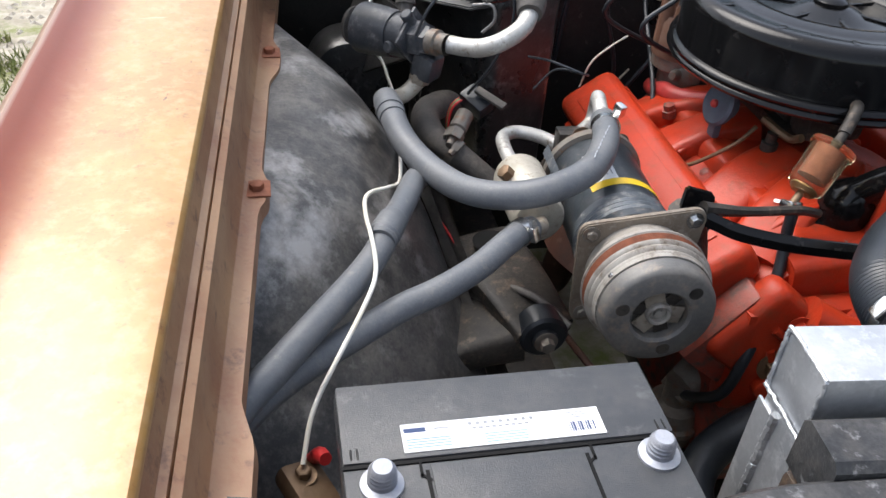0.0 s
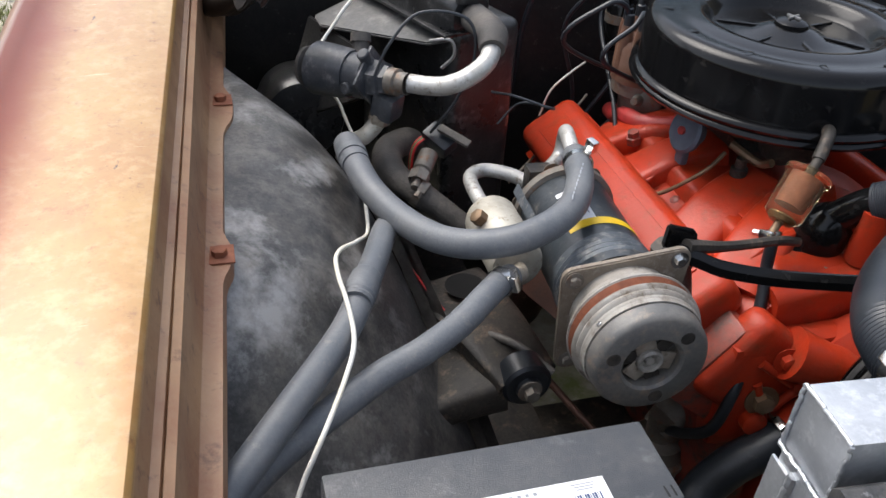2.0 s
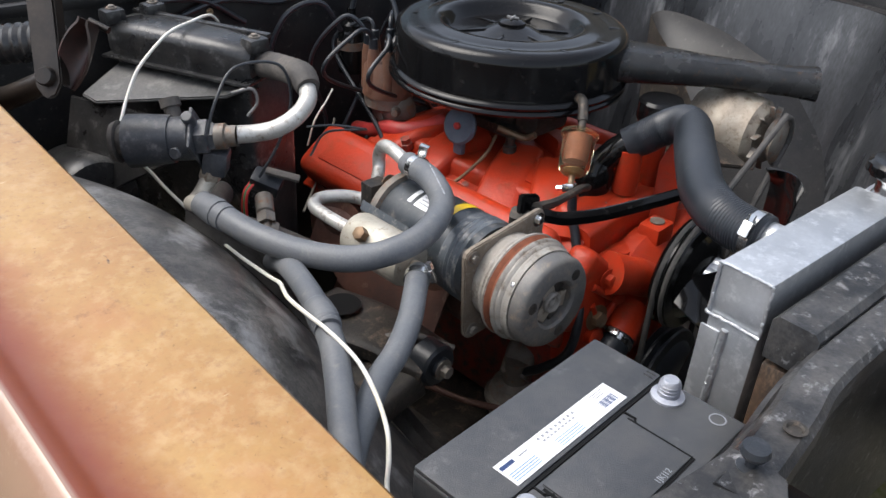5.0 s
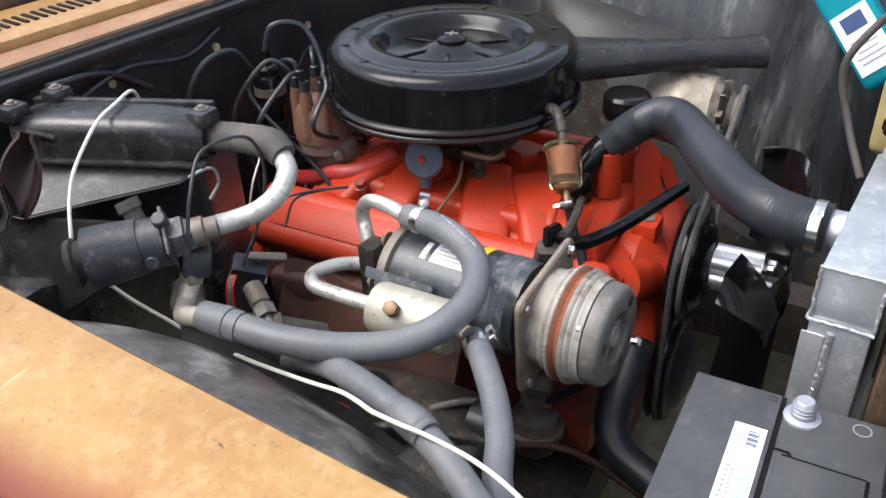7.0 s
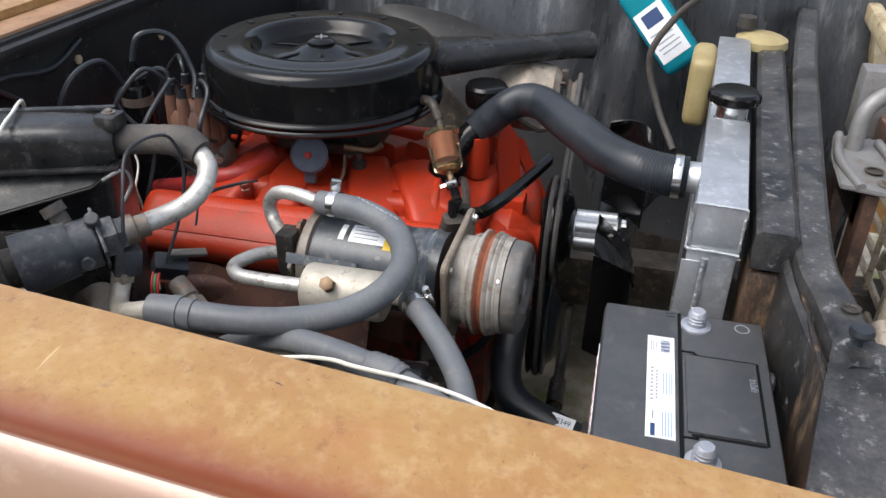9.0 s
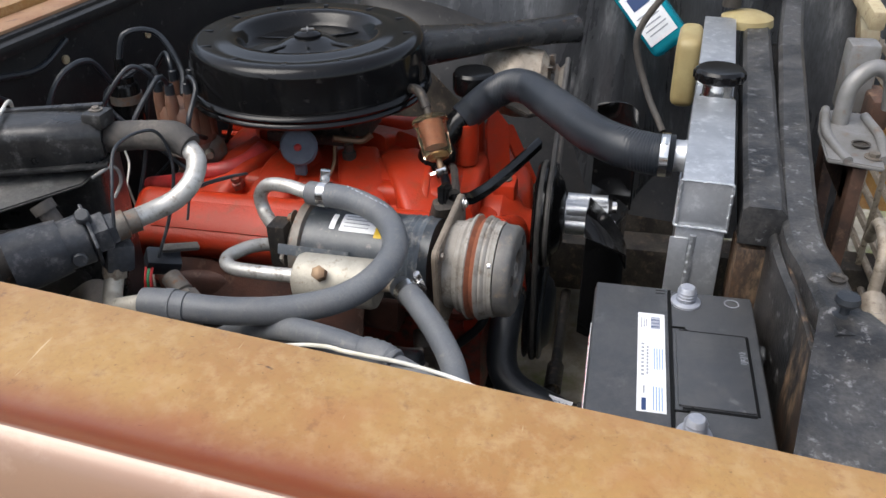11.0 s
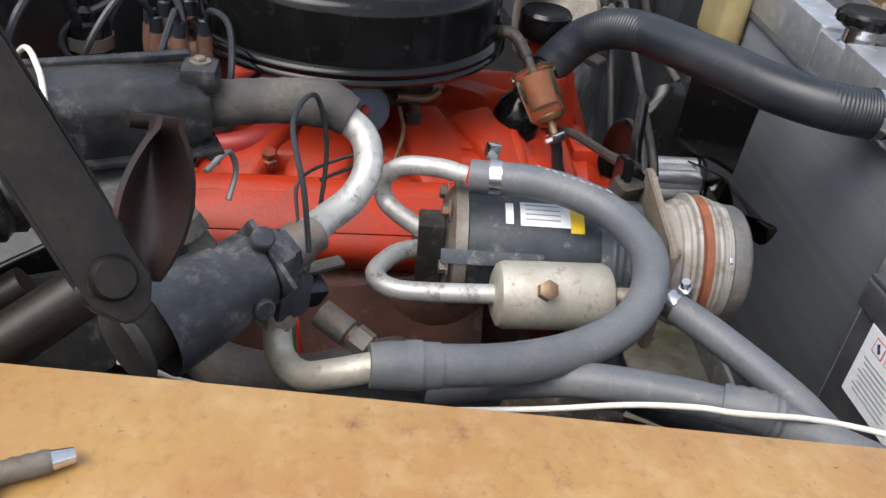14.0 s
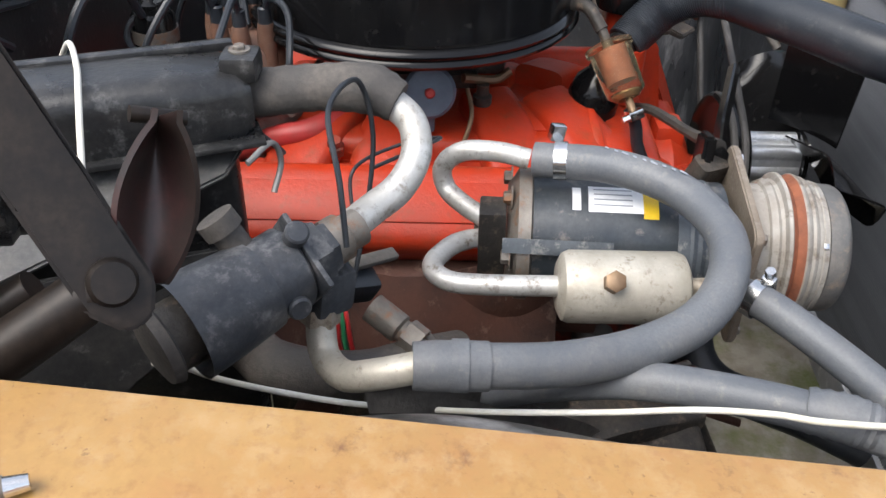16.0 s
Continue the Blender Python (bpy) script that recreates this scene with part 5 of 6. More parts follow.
part("clutch_tab", box((0.006, 0.006, 0.005), CM @ pose(0, 0, 0, 0, 0, 55) @ at(0.0635, 0, 0.289), 0.001), CHROME, plate)

muf = root("muffler", (0.15, 0.96, 0.74), "pale grey discharge muffler can with brass plug", "muffler")
MM = axis_frame((0.150, 1.013, 0.774), (0, -1, 0))
part("can", lathe([(-0.002, 0), (-0.002, 0.022), (0.002, 0.030), (0.008, 0.0325), (0.102, 0.0325), (0.108, 0.030), (0.112, 0.022), (0.112, 0)], MM, 40), MUFFLER, muf)
part("plug", bolt(axis_frame((0.127, 0.972, 0.796), (-0.7, 0, 0.7)), 0.0095, 0.012), BRASS, muf, "brown hexagon plug")
part("outlet", tube([(0.150, 0.905, 0.774), (0.146, 0.885, 0.778), (0.125, 0.868, 0.79)], 0.009, 14), ALU_RAW, muf)
part("inlet_tube", tube([(0.236, 1.072, 0.765), (0.226, 1.092, 0.769), (0.208, 1.110, 0.772), (0.180, 1.125, 0.772), (0.157, 1.112, 0.773), (0.150, 1.08, 0.774), (0.150, 1.01, 0.774)], 0.0095, 16), ALU_PIPE, muf, "dull aluminium return-bend tube")


# ---- hoses and wires ----
def hose(name, label, pts, r, material, clamps=(), category="hose", ridge=0.0, per=8, seg=20, clamp_mat=None):
    e = root(name, tuple(pts[0]), label, category)
    part("tube", tube(pts, r, seg, per, ridge=ridge), material, e)
    for i, off, turn in clamps:
        a, b = Vector(pts[i]), Vector(pts[i + 1] if i >= 0 else pts[i - 1])
        w = (b - a).normalized()
        rr = r if not isinstance(r, (list, tuple)) else r[i]
        part("clamp", clamp(a + w * off, w, rr + 0.0006, 0.011, turn), clamp_mat or CHROME, e, "worm-drive steel clamp")
    return e


su = hose("suction_hose", "thick grey rubber suction hose looping over compressor", [(-0.004, 1.135, 0.822), (-0.002, 1.09, 0.820), (0.006, 1.03, 0.816), (0.028, 0.97, 0.812), (0.060, 0.92, 0.813), (0.10, 0.889, 0.822), (0.15, 0.880, 0.834), (0.205, 0.908, 0.842), (0.24, 0.963, 0.845), (0.262, 1.03, 0.838)], 0.0165, GREY_HOSE)
part("sleeve", tube([(-0.005, 1.138, 0.822), (-0.004, 1.12, 0.8215), (-0.002, 1.085, 0.820)], [0.0168, 0.0182, 0.0178], 20), GREY_HOSE, su)
part("ferrule", lathe([(-0.006, 0.0168), (-0.006, 0.0182), (0.006, 0.0182), (0.006, 0.0168)], axis_frame((0.2560, 1.006, 0.8405), (0.2, 1, -0.1)), 28), CHROME, su, "bright silver crimp band")
part("ferrule", lathe([(-0.006, 0.0178), (-0.006, 0.019), (0.006, 0.019), (0.006, 0.0178)], axis_frame((-0.003, 1.105, 0.821), (0, 1, 0)), 28), GREY_HOSE, su)
part("return_bend", tube([(0.262, 1.035, 0.838), (0.268, 1.065, 0.842), (0.278, 1.098, 0.836), (0.285, 1.116, 0.815), (0.281, 1.112, 0.793), (0.262, 1.095, 0.786), (0.24, 1.074, 0.784)], 0.0098, 16), ALU_PIPE, su, "dull aluminium return-bend tube")
part("clip", box((0.010, 0.014, 0.016), at(0.272, 1.01, 0.862, 10, 0, 20), 0.002), CHROME, su)
for (p, q), n in ((((0.205, 0.906, 0.8600), (0.243, 0.968, 0.8625)), 9), (((0.112, 0.880, 0.8395), (0.165, 0.880, 0.8515)), 5)):
    for k in range(n):
        c = Vector(p).lerp(Vector(q), k / (n - 1))
        part("print_mark", box((0.0035 if k % 3 else 0.007, 0.0016, 0.0006), axis_frame(c, (-0.5, 0, 0.8), (0.5, 0.85, 0.1)), 0), GREY_INK, su)
dh = hose("discharge_hose", "grey rubber discharge hose running to the front", [(0.128, 0.869, 0.789), (0.112, 0.856, 0.794), (0.091, 0.838, 0.793), (0.052, 0.807, 0.786), (0.007, 0.780, 0.781), (-0.034, 0.763, 0.776), (-0.075, 0.738, 0.772), (-0.12, 0.705, 0.772), (-0.165, 0.662, 0.776), (-0.21, 0.61, 0.775)], 0.0145, GREY_HOSE, ((1, 0.0, (0.6, -0.5, 0.3)),))
liq = hose("liquid_hose", "long grey rubber hose lying over the inner fender", [(0.08, 1.12, 0.70), (0.045, 1.05, 0.755), (0.013, 0.978, 0.794), (-0.012, 0.911, 0.806), (-0.035, 0.856, 0.81), (-0.058, 0.808, 0.808), (-0.084, 0.768, 0.806), (-0.115, 0.725, 0.805), (-0.155, 0.670, 0.803), (-0.195, 0.615, 0.80), (-0.22, 0.57, 0.79)], 0.0145, GREY_HOSE)
part("fabric_wrap", tube([(-0.030, 0.869, 0.812), (-0.040, 0.846, 0.814), (-0.048, 0.828, 0.813)], [0.0152, 0.0165, 0.0152], 14, 6, ridge=0.0012), GREY_HOSE, liq, "frayed dusty fabric wrap")
hose("upper_radiator_hose", "thick black upper radiator hose with clamps", [(0.598, 0.882, 0.822), (0.612, 0.862, 0.838), (0.622, 0.833, 0.862), (0.610, 0.800, 0.883), (0.575, 0.768, 0.893), (0.52, 0.735, 0.896), (0.46, 0.697, 0.897), (0.405, 0.658, 0.895), (0.366, 0.615, 0.895), (0.350, 0.575, 0.895), (0.348, 0.548, 0.895)], [0.0255, 0.0265, 0.0265, 0.0265, 0.0265, 0.027, 0.0275, 0.0275, 0.0275, 0.0275, 0.0275], BLACK_HOSE, ((-1, 0.013, (-0.8, 0, 0.5)),), per=22, ridge=0.0009)
low = hose("lower_radiator_hose", "thick black lower radiator hose", [(0.50, 0.778, 0.558), (0.465, 0.775, 0.54), (0.42, 0.777, 0.51), (0.385, 0.772, 0.475), (0.36, 0.748, 0.455), (0.345, 0.70, 0.440), (0.325, 0.635, 0.425), (0.30, 0.56, 0.40)], 0.026, BLACK_HOSE, ((0, 0.015, (-0.3, 0, 1)),), per=10)
LLM = axis_frame((0.329, 0.672, 0.4595), (-0.45, 0.1, 0.88), (-0.28, -0.95, 0.0))
tag = part("tag", box((0.040, 0.020, 0.0006), LLM, 0), WHITE_LABEL, low, "small white part label")
text("20349", LLM @ at(-0.017, -0.0045, 0.0005), 0.0125, INK, tag)
hose("heater_hose", "short red rubber heater hose", [(0.545, 1.225, 0.765), (0.515, 1.245, 0.752), (0.49, 1.275, 0.745), (0.488, 1.32, 0.735), (0.505, 1.38, 0.705), (0.53, 1.45, 0.68)], 0.0145, RED_RUBBER)
fuel = hose("fuel_hose", "black braided fuel hose below the filter", [(0.472, 0.892, 0.790), (0.468, 0.884, 0.77), (0.466, 0.878, 0.745), (0.460, 0.862, 0.712), (0.440, 0.832, 0.66), (0.412, 0.805, 0.61), (0.402, 0.81, 0.55), (0.40, 0.85, 0.50), (0.40, 0.885, 0.47)], 0.0075, BLACK_HOSE, ((0, 0.004, (-1, -0.3, 0)),))
filt = root("fuel_filter", (0.472, 0.893, 0.795), "clear amber inline fuel filter", "fuel filter")
fa, fb = Vector((0.474, 0.894, 0.797)), Vector((0.520, 0.920, 0.850))
FM = axis_frame(fa, fb - fa)
FL = (fb - fa).length
part("bowl", lathe([(0.004, 0.005), (0.006, 0.014), (0.014, 0.0235), (FL - 0.008, 0.0255), (FL - 0.006, 0.029), (FL, 0.029), (FL + 0.002, 0.024), (FL + 0.004, 0.006)], FM, 32), AMBER, filt, "clear amber plastic bowl")
part("element", lathe([(FL * 0.36, 0), (FL * 0.36, 0.0165), (FL - 0.005, 0.0175), (FL - 0.005, 0)], FM, 36), FILTER_PAPER, filt, "pleated red-brown paper element")
part("base_cup", lathe([(0.0075, 0.0), (0.0075, 0.012), (0.013, 0.017), (0.015, 0.017), (0.015, 0)], FM, 28), BRASS, filt)
part("bottom_nipple", lathe([(-0.014, 0.005), (0.008, 0.005), (0.008, 0)], FM, 14), BRASS, filt)
part("top_nipple", lathe([(FL - 0.002, 0.006), (FL + 0.028, 0.006), (FL + 0.028, 0)], FM, 14), DARK_METAL, filt)
part("feed_pipe", tube([tuple(fb + (fb - fa).normalized() * 0.02), (0.552, 0.945, 0.885), (0.568, 0.97, 0.878), (0.585, 1.02, 0.835)], 0.008, 12), DARK_METAL, filt)

hose("white_wire", "loose white electrical wire with yellowed end", [(-0.02, 1.31, 0.835), (0.008, 1.305, 0.806), (0.018, 1.28, 0.783), (0.026, 1.235, 0.762), (0.020, 1.176, 0.757), (0.010, 1.09, 0.762), (-0.004, 1.0, 0.778), (-0.027, 0.942, 0.806), (-0.050, 0.902, 0.827), (-0.060, 0.879, 0.832), (-0.062, 0.850, 0.831), (-0.060, 0.823, 0.827), (-0.059, 0.798, 0.822), (-0.060, 0.776, 0.818), (-0.065, 0.754, 0.816), (-0.077, 0.724, 0.815), (-0.090, 0.697, 0.812), (-0.102, 0.676, 0.806), (-0.114, 0.661, 0.793), (-0.125, 0.651, 0.775), (-0.134, 0.635, 0.760), (-0.142, 0.607, 0.740)], 0.0024, WHITE_WIRE, category="wire", seg=10)
hose("white_wire", "loose white wire arching over the evaporator case", [(0.237, 1.444, 0.935), (0.20, 1.415, 0.968), (0.149, 1.390, 0.972), (0.108, 1.375, 0.969), (0.073, 1.365, 0.953), (0.038, 1.355, 0.929), (0.011, 1.34, 0.901), (-0.015, 1.315, 0.879), (-0.028, 1.306, 0.868)], 0.0024, WHITE_WIRE, category="wire", seg=10)
hose("grey_wire", "stray grey wire standing behind the engine", [(0.30, 1.33, 0.62), (0.38, 1.38, 0.66), (0.489, 1.471, 0.703)], 0.0022, ALU_RAW, category="wire", seg=8)
hose("white_wire", "thin white wire dangling behind the engine", [(0.46, 1.44, 0.78), (0.42, 1.41, 0.775), (0.385, 1.40, 0.75), (0.375, 1.41, 0.70)], 0.0018, WHITE_WIRE, category="wire", seg=8)
hose("red_wire", "thin red wire beside the wheel apron", [(0.05, 1.05, 0.70), (0.09, 0.99, 0.655), (0.12, 0.97, 0.63), (0.14, 1.0, 0.60)], 0.002, RED_WIRE, category="wire", seg=8)
hose("black_wire", "thin black wire looping at the valve", [(0.04, 1.185, 0.89), (0.06, 1.19, 0.93), (0.10, 1.20, 0.965), (0.16, 1.185, 0.96), (0.17, 1.175, 0.91), (0.15, 1.18, 0.85), (0.12, 1.19, 0.80)], 0.0022, BLACK_HOSE, category="wire", seg=8)
hose("black_wire", "thin black wire coiled above the valve cover", [(0.20, 1.18, 0.86), (0.22, 1.14, 0.87), (0.26, 1.12, 0.86), (0.28, 1.16, 0.84), (0.25, 1.20, 0.83), (0.22, 1.20, 0.80)], 0.0018, BLACK_HOSE, category="wire", seg=8)
hose("grey_hose", "dusty grey heater hose below the valve", [(0.14, 1.34, 0.70), (0.112, 1.29, 0.735), (0.078, 1.256, 0.742), (0.066, 1.215, 0.742), (0.072, 1.175, 0.74), (0.095, 1.14, 0.735), (0.15, 1.10, 0.70)], [0.018, 0.021, 0.022, 0.022, 0.020, 0.018, 0.016], DUSTY_RUBBER, ((5, 0.0, (-0.5, 0, 0.8)),), clamp_mat=STEEL)
hose("fuel_line", "rusty steel fuel line on the frame", [(0.30, 1.1, 0.40), (0.33, 0.95, 0.41), (0.36, 0.86, 0.42), (0.38, 0.80, 0.40), (0.36, 0.70, 0.38)], 0.006, EXHAUST, category="pipe", seg=10)
tie = root("steering_linkage", (0.6, 0.72, 0.2), "greasy steering linkage rod", "steering linkage")
part("rod", tube([(0.25, 0.70, 0.27), (0.5, 0.70, 0.245), (0.75, 0.70, 0.235), (0.95, 0.70, 0.26)], 0.012, 12), DARK_METAL, tie)
part("sleeve", tube([(0.62, 0.70, 0.238), (0.70, 0.70, 0.237)], 0.018, 12), DARK_METAL, tie)

# ---- suction valve and evaporator ----
valve = root("suction_valve", (0.02, 1.24, 0.86), "black cylindrical suction throttling valve", "valve")
VM = axis_frame((-0.036, 1.308, 0.858), (0.115, -0.122, 0.019))
part("end_cap", lathe([(0.004, 0), (0.004, 0.020), (0.006, 0.027), (0.013, 0.029), (0.015, 0.026), (0.016, 0.02), (0.03, 0.02)], VM, 32), DUSTY_RUBBER, valve, "flanged black end cap")
part("neck", lathe([(0.012, 0.024), (0.040, 0.024)], VM, 28), DARK_METAL, valve)
sheet = lathe([(0.028, 0.0350), (0.0275, 0.0368), (0.052, 0.0358), (0.080, 0.0335), (0.088, 0.0325), (0.088, 0.0305), (0.052, 0.034), (0.028, 0.0350)], VM, 40, None, -70, 250)
part("shroud", sheet, VALVE_PAINT, valve, "bent black sheet shroud")
vb = part("body", lathe([(0.036, 0), (0.036, 0.029), (0.114, 0.0305), (0.1165, 0.028), (0.1165, 0)], VM, 40), VALVE_PAINT, valve, "dusty black valve body")
part("flange", box((0.064, 0.060, 0.0045), VM @ pose(0, 0, 0.1195, 0, 0, 40), 0.002), VALVE_PAINT, valve)
part("hex", lathe([(0.122, 0.026), (0.138, 0.026), (0.140, 0.021), (0.147, 0.020), (0.147, 0)], VM, 6), VALVE_PAINT, valve)
part("coupling", lathe([(0.147, 0.018), (0.160, 0.018), (0.162, 0.0145), (0.176, 0.0145)], VM, 24), STEEL, valve)
for p, w in (((0.040, 1.222, 0.893), (-0.5, -0.3, 0.8)), ((0.022, 1.224, 0.860), (-0.8, -0.5, 0.1))):
    part("boss", lathe([(-0.012, 0.0085), (0.019, 0.0085), (0.0205, 0.007), (0.0205, 0)], axis_frame(p, w), 16), VALVE_PAINT, vb)
part("service_port", lathe([(0, 0.011), (0.022, 0.011), (0.022, 0.014), (0.034, 0.014), (0.034, 0)], axis_frame((0.035, 1.255, 0.885), (0.1, 0.5, 0.8)), 16), DUSTY_RUBBER, valve)
part("outlet_block", box((0.034, 0.034, 0.036), at(0.062, 1.205, 0.838, 10, 0, 45), 0.006), VALVE_PAINT, valve)
part("outlet_nut", lathe([(0, 0.0155), (0.014, 0.0155), (0.015, 0.012)], axis_frame((0.055, 1.208, 0.826), (-0.25, 0.1, -1)), 6), ALU_RAW, valve)
part("outlet_elbow", tube([(0.056, 1.207, 0.826), (0.046, 1.208, 0.808), (0.030, 1.203, 0.795), (0.010, 1.187, 0.797), (-0.002, 1.165, 0.810), (-0.004, 1.13, 0.821)], 0.0115, 18), MUFFLER, valve, "pale corroded aluminium elbow")
part("suction_pipe", tube([(0.086, 1.186, 0.877), (0.108, 1.172, 0.878), (0.128, 1.152, 0.886), (0.152, 1.140, 0.901), (0.176, 1.144, 0.918), (0.190, 1.165, 0.932)], 0.0125, 20), ALU_PIPE, valve, "curved aluminium suction pipe")
part("insulation", tube([(0.186, 1.155, 0.930), (0.193, 1.178, 0.938), (0.196, 1.22, 0.937), (0.197, 1.27, 0.93), (0.198, 1.32, 0.92)], [0.0165, 0.0205, 0.0185, 0.0195, 0.019], 18, 6, ridge=0.0008), DUSTY_RUBBER, valve, "brown-black foam insulation sleeve")
sens = root("pressure_switch", (0.13, 1.19, 0.75), "black plastic switch with red and green leads", "switch")
part("switch_body", box((0.03, 0.045, 0.025), at(0.135, 1.195, 0.785, 20, -20, 30), 0.005), BLACK_HOSE, sens)
part("connector_tab", box((0.012, 0.05, 0.006), at(0.150, 1.175, 0.80, 15, -20, 40), 0.002), DUSTY_RUBBER, sens)
part("stem", lathe([(0, 0.013), (0.03, 0.013), (0.032, 0.010), (0.05, 0.010), (0.05, 0.006), (0.062, 0.006), (0.062, 0)], axis_frame((0.115, 1.175, 0.775), (-0.5, -0.8, -0.35)), 16), STEEL, sens)
part("nut", lathe([(0.036, 0.0145), (0.052, 0.0145)], axis_frame((0.115, 1.175, 0.775), (-0.5, -0.8, -0.35)), 6), STEEL, sens)
for k, mt in enumerate((RED_WIRE, GREEN_WIRE, RED_WIRE)):
    part("lead", tube([(0.12, 1.20 + 0.004 * k, 0.79), (0.10, 1.195 + 0.004 * k, 0.775), (0.095, 1.19 + 0.005 * k, 0.74), (0.10, 1.18, 0.70)], 0.002, 8), mt, sens)

def loft(stations, m):
    """A rounded duct along y through (y, half width, half height) stations."""
    bm = bmesh.new()
    rings = []
    for y, w, h in stations:
        ring = []
        for k in range(28):
            q = 2 * math.pi * k / 28
            c, sn_ = math.cos(q), math.sin(q)
            ring.append(bm.verts.new(m @ Vector((w * abs(c) ** 0.55 * (1 if c >= 0 else -1), y, h * abs(sn_) ** 0.55 * (1 if sn_ >= 0 else -1)))))
        rings.append(ring)
    for a, b in zip(rings, rings[1:]):
        for k in range(28):
            bm.faces.new((a[k], a[(k + 1) % 28], b[(k + 1) % 28], b[k]))
    bm.faces.new(rings[0])
    bm.faces.new(rings[-1][::-1])
    return bm


evap = root("evaporator_case", (0.2, 1.42, 0.55), "dusty black evaporator case on the firewall", "evaporator case")
EV = pose(0.150, 1.398, 0.0, 0, 0, 20.7)
part("upper_duct", loft([(-0.128, 0.030, 0.022), (-0.118, 0.037, 0.030), (-0.05, 0.040, 0.034), (0.06, 0.041, 0.035), (0.118, 0.038, 0.031), (0.132, 0.030, 0.024)], EV @ at(0, 0, 0.930)), CASE_BLACK, evap, "dusty black moulded duct")
part("duct_seam", box((0.088, 0.266, 0.005), EV @ at(-0.004, 0, 0.908), 0.002), CASE_BLACK, evap)
part("duct_ridge", box((0.012, 0.25, 0.008), EV @ at(0.030, 0, 0.962), 0.003), CASE_BLACK, evap)
part("lower_case", box((0.13, 0.25, 0.34), EV @ at(0.045, 0.01, 0.735), 0.02, segs=4), CASE_BLACK, evap)
part("sloped_panel", outline_plate([(0.0, 0.0), (0.0, 0.235), (-0.095, 0.235), (-0.105, 0.20), (-0.03, 0.02)], EV @ at(-0.022, -0.118, 0.892, 0, -16, 0), 0.006, 0.002), CASE_SHEEN, evap, "dusty sloping ledge with sky sheen painted grey")
part("apron", outline_plate([(0.0, 0.0), (0.0, 0.235), (-0.13, 0.235), (-0.16, 0.19), (-0.05, 0.02)], EV @ at(-0.105, -0.09, 0.86, 0, -70, 0), 0.006, 0.002), CASE_BLACK, evap)
for p in ((0.186, 1.278, 0.960), (0.085, 1.505, 0.966), (0.15, 1.50, 0.966)):
    lug = part("case_lug", box((0.034, 0.03, 0.022), at(*p), 0.007), CASE_BLACK, evap)
    part("lug_screw", bolt(at(p[0], p[1], p[2] + 0.011), 0.005, 0.004, 1), STEEL, lug)
part("case_clip", tube([(0.135, 1.27, 0.90), (0.16, 1.255, 0.905), (0.165, 1.25, 0.885), (0.15, 1.255, 0.865)], 0.0025, 8), GALV, evap)
blow = root("blower_motor", (-0.02, 1.47, 0.70), "black ribbed blower duct by the firewall", "blower")
part("ribbed_duct", tube([(-0.202, 1.480, 0.968), (-0.122, 1.400, 0.986), (-0.062, 1.340, 0.998)], 0.023, 28, 14, ridge=0.003), CASE_BLACK, blow)
part("motor_can", lathe([(0, 0), (0, 0.06), (0.01, 0.066), (0.10, 0.066), (0.11, 0.06), (0.115, 0)], axis_frame((-0.03, 1.50, 0.72), (0, -1, 0.1)), 36), CASE_BLACK, blow)

# ---- hood hinge ----
hinge = root("hinge_assembly", HINGE_BASE, "grimy brown-black hood hinge arms", "hinge")
hb = Vector(HINGE_BOLT)
ht = Vector(HINGE_TOP)
d = (ht - hb).normalized()
nrm = Vector((0.75, 0.45, -0.5))
HM = axis_frame(hb, nrm, d)
LEAF_A, LEAF_B, LEAF_W = Vector((0.020, -0.008, -0.017)), Vector((0.067, -0.013, 0.055)), Vector((0.019, -0.036, -0.013))
part("arm", outline_plate([(-0.024, -0.008), (-0.027, 0.0), (-0.024, 0.009), (-0.010, 0.018), (0.05, 0.018), (0.14, 0.016), (0.35, 0.020), (0.35, -0.014), (0.14, -0.021), (0.05, -0.019), (-0.008, -0.018)], HM, 0.006, 0.002), HINGE_PAINT, hinge, "grimy brown hinge arm")
part("arm_edge", outline_plate([(-0.012, 0.0175), (0.05, 0.0185), (0.14, 0.0165), (0.35, 0.0205), (0.35, 0.0165), (0.14, 0.0125), (0.05, 0.0145)], HM, 0.020, 0.002), HINGE_PAINT, hinge)
part("pivot", lathe([(-0.008, 0), (-0.008, 0.010), (-0.005, 0.012), (0.0, 0.012)], HM, 24), HINGE_PAINT, hinge)
part("leaf", patch(lambda u, v: hb + LEAF_A.lerp(LEAF_B, u) + (LEAF_W * (v - 0.5) * math.sin(math.pi * min(0.93, 0.12 + 0.86 * u)) ** 0.7) + nrm * (0.006 - 0.026 * (v - 0.5) ** 2 * 4 * (0.4 + u)), 16, 12, 0.003), HINGE_RED, hinge, "dished brown-red hinge leaf")
part("leaf_lip", tube([tuple(hb + LEAF_B + LEAF_W * k + nrm * 0.002) for k in (-0.32, -0.1, 0.12, 0.34)], 0.0045, 10), HINGE_PAINT, hinge)
part("lower_link", tube([tuple(hb + nrm * 0.01), tuple(hb + Vector((-0.03, 0.09, -0.05))), tuple(hb + Vector((-0.06, 0.2, -0.08)))], [0.014, 0.016, 0.018], 12), HINGE_PAINT, hinge)
part("lower_link", tube([tuple(hb + Vector((0.02, 0.05, -0.02))), tuple(hb + Vector((-0.01, 0.14, -0.07))), tuple(hb + Vector((-0.03, 0.26, -0.10)))], [0.010, 0.014, 0.016], 12), HINGE_PAINT, hinge)
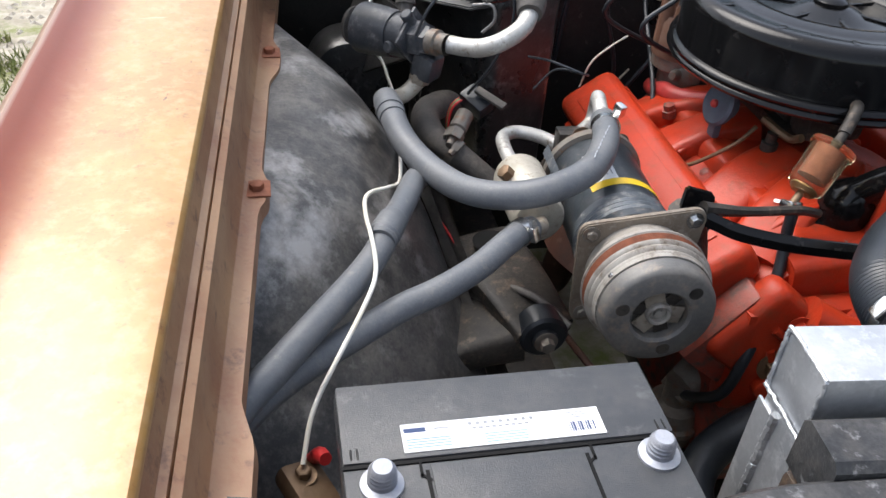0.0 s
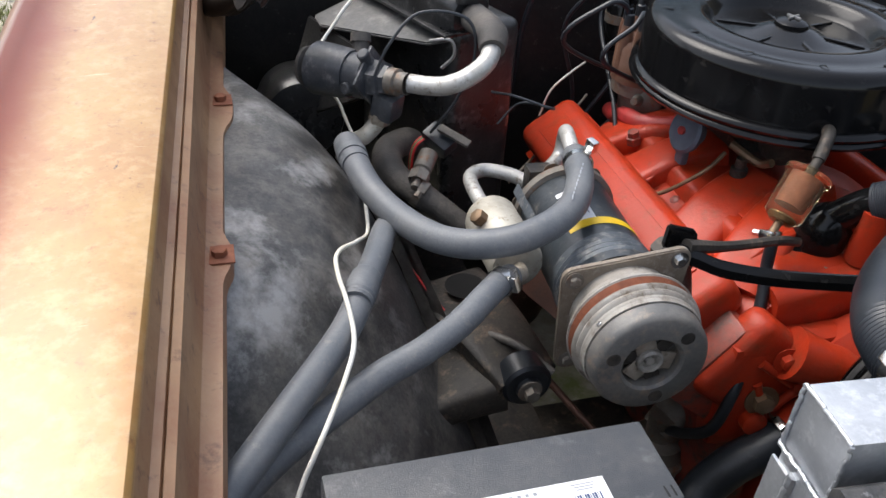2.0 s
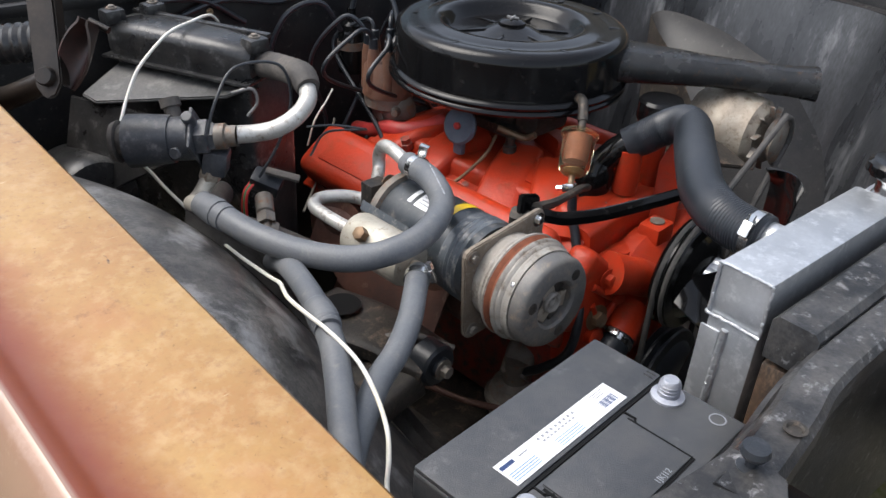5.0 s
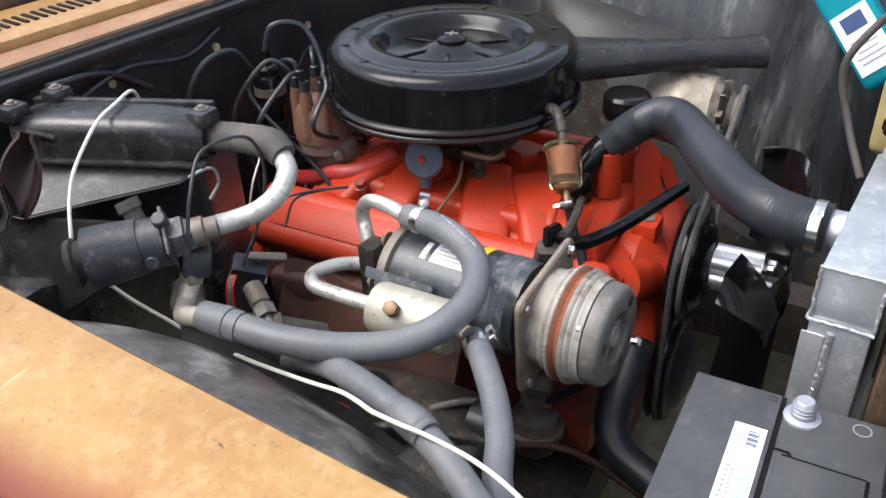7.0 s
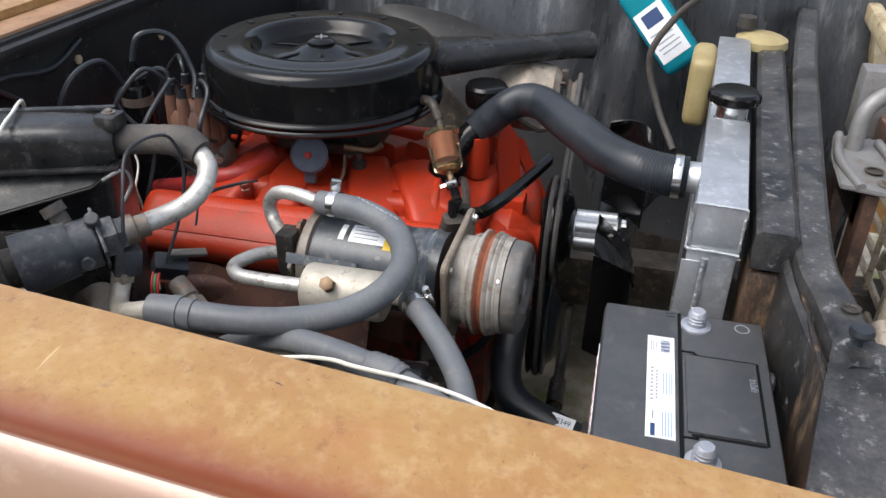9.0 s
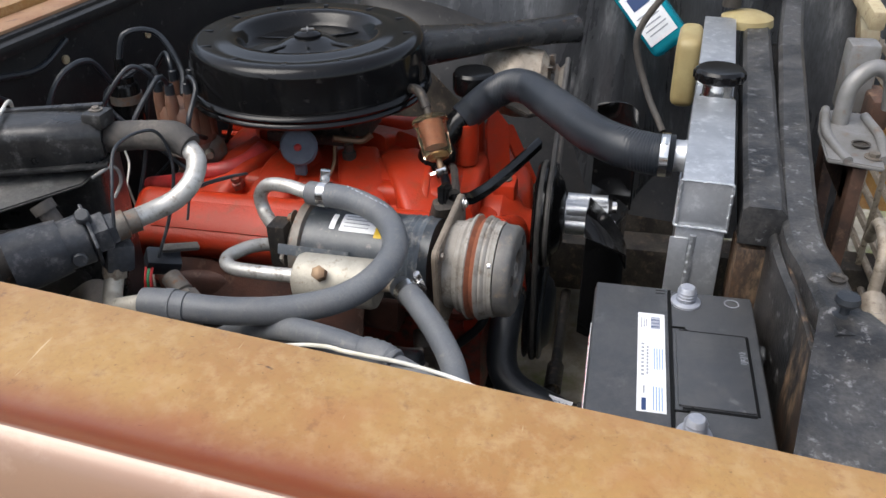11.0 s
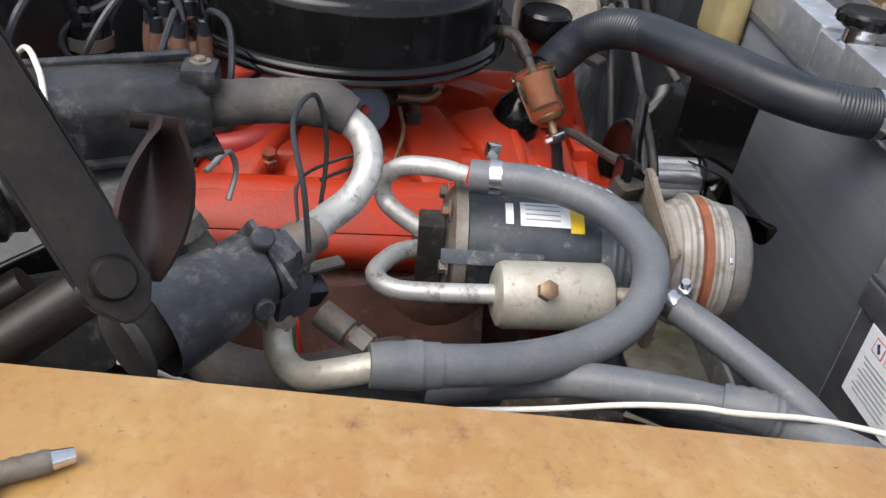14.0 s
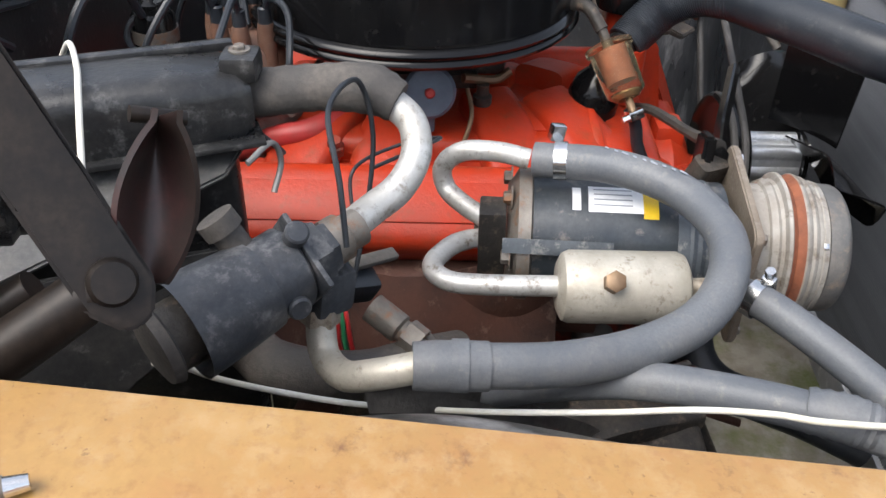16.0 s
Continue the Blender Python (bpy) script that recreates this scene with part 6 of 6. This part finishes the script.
for p, w in STUDS:
    st = root("loose_stud", p, "loose threaded steel stud lying on the fender", "bolt", "studs on the fender")
    part("shank", tube([p, tuple(Vector(p) + Vector(w) * 0.03), tuple(Vector(p) + Vector(w) * 0.06)], 0.0042, 14, 12, ridge=0.0006), STEEL, st)
    part("tip", lathe([(-0.008, 0), (-0.008, 0.003), (0, 0.0040)], axis_frame(p, w), 14), CHROME, st)

# ---- far side and front ----
jug = root("washer_bottle", (1.12, 0.58, 0.72), "teal washer fluid bottle with white label", "bottle")
JM = Matrix(((0.0, 0.94, 0.34, 1.135), (-0.73, -0.22, 0.64, 0.585), (0.68, -0.25, 0.69, 0.88), (0, 0, 0, 1)))
part("bottle", box((0.085, 0.06, 0.20), JM, 0.018, segs=4), TEAL, jug, "translucent teal plastic bottle")
part("label", box((0.066, 0.002, 0.12), JM @ at(0.0, -0.031, -0.015), 0), WHITE_LABEL, jug, "white paper label")
part("print_bar", box((0.04, 0.0008, 0.03), JM @ at(0.0, -0.0325, 0.02), 0), INK, jug)
for k in range(5):
    part("print_bar", box((0.05 - 0.006 * (k % 3), 0.0008, 0.003), JM @ at(0.0, -0.0325, -0.012 - 0.011 * k), 0), GREY_INK, jug)
part("cap", lathe([(0.10, 0.018), (0.127, 0.018), (0.129, 0.015), (0.129, 0)], JM, 20), GLOSS, jug)
hose("black_cable", "thick black cable looping down the inner fender", [(1.0, 0.52, 0.98), (1.03, 0.56, 0.93), (1.05, 0.60, 0.84), (1.03, 0.57, 0.74), (0.95, 0.53, 0.68)], 0.007, DUSTY_RUBBER, category="cable", seg=10)
res = root("coolant_reservoir", (0.87, 0.59, 0.75), "yellowed plastic reservoir with pale cap", "reservoir")
part("tank", box((0.13, 0.045, 0.13), at(0.90, 0.505, 0.84, 0, 0, -5), 0.02, segs=4), YELLOWED, res, "yellowed translucent plastic tank")
part("top", lathe([(0, 0.05), (0.014, 0.048), (0.022, 0.03), (0.024, 0)], at(0.98, 0.40, 0.90), 28), YELLOWED, res)
part("cap", lathe([(0.02, 0.018), (0.04, 0.017), (0.042, 0)], at(1.0, 0.43, 0.908), 20), DARK_METAL, res)
latch = root("hood_latch", (0.56, 0.27, 0.78), "dusty grey steel hood latch bracket", "latch")
part("plate", outline_plate([(-0.10, -0.035), (0.06, -0.04), (0.11, -0.02), (0.11, 0.045), (0.02, 0.05), (-0.09, 0.04)], at(0.56, 0.275, 0.845, 0, 0, -8), 0.007, 0.002), GALV, latch)
part("rib", tube([(0.47, 0.30, 0.853), (0.56, 0.315, 0.857), (0.66, 0.30, 0.857)], 0.007, 10), GALV, latch)
part("rib", tube([(0.48, 0.25, 0.853), (0.56, 0.24, 0.857), (0.64, 0.245, 0.857)], 0.007, 10), GALV, latch)
part("hook", tube([(0.62, 0.285, 0.85), (0.625, 0.28, 0.91), (0.64, 0.25, 0.935), (0.645, 0.22, 0.92), (0.645, 0.21, 0.87)], 0.013, 12), GALV, latch)
part("latch_hole", lathe([(0, 0), (0, 0.012), (0.003, 0.014), (0.003, 0.010)], at(0.53, 0.272, 0.8535), 18), DARK_METAL, latch)
part("bolt", bolt(at(0.49, 0.262, 0.853), 0.008, 0.007, 1), STEEL, latch)
post = root("latch_post", (0.55, 0.27, 0.2), "rusty brown latch support post", "post")
part("upright", box((0.05, 0.02, 0.62), at(0.50, 0.28, 0.53), 0.004), RUST_BROWN, post)
part("brace", box((0.16, 0.02, 0.05), at(0.57, 0.28, 0.80), 0.004), RUST_BROWN, post)
part("brace", box((0.05, 0.02, 0.55), at(0.66, 0.27, 0.55, 0, 12), 0.004), RUST_BROWN, post)
part("upper_bracket", box((0.05, 0.05, 0.12), at(0.80, 0.23, 0.87), 0.008), GALV, post)
part("upper_bracket", box((0.09, 0.03, 0.05), at(0.76, 0.20, 0.83), 0.006), RUST_BROWN, post)
grille = root("grille", (0.6, 0.08, 0.3), "dusty metal grille bars at the nose", "grille")
for k in range(9):
    part("slat", box((1.5, 0.012, 0.012), at(0.6, 0.08, 0.36 + 0.055 * k, 20), 0.003), ALU_RAW, grille)
for k in range(11):
    part("upright", box((0.008, 0.012, 0.48), at(0.0 + 0.12 * k, 0.09, 0.58), 0.003), ALU_RAW, grille)
bez = root("headlight_bezel", (1.3, 0.1, 0.6), "cream painted rusty headlight bezel", "bezel")
part("ring", lathe([(0, 0.09), (0, 0.14), (0.04, 0.135), (0.04, 0.095)], axis_frame((1.36, 0.12, 0.76), (0, -1, 0.1)), 36), CREAM, bez)
part("lip", box((0.42, 0.03, 0.04), at(1.3, 0.135, 0.90, 0, -4), 0.008), CREAM, bez)
ach = root("condenser_hose", (0.1, 0.28, 0.5), "grey condenser hose with corroded fitting", "hose")
part("tube", tube([(0.225, 0.28, 0.715), (0.16, 0.28, 0.70), (0.065, 0.28, 0.665), (-0.02, 0.28, 0.58), (-0.05, 0.29, 0.45)], 0.017, 16), GREY_HOSE, ach)
part("fitting", lathe([(0, 0.012), (0.01, 0.022), (0.04, 0.022), (0.045, 0.016), (0.08, 0.016), (0.082, 0)], axis_frame((0.215, 0.28, 0.713), (0.9, 0, 0.35)), 18), ALU_RAW, ach, "corroded aluminium fitting")
part("clamp", clamp((0.20, 0.28, 0.71), (0.9, 0, 0.25), 0.0175, 0.012, (0, -1, 0)), STEEL, ach)
part("line", tube([(0.29, 0.28, 0.745), (0.31, 0.275, 0.80), (0.37, 0.27, 0.81), (0.42, 0.26, 0.76)], 0.008, 12), ALU_RAW, ach)
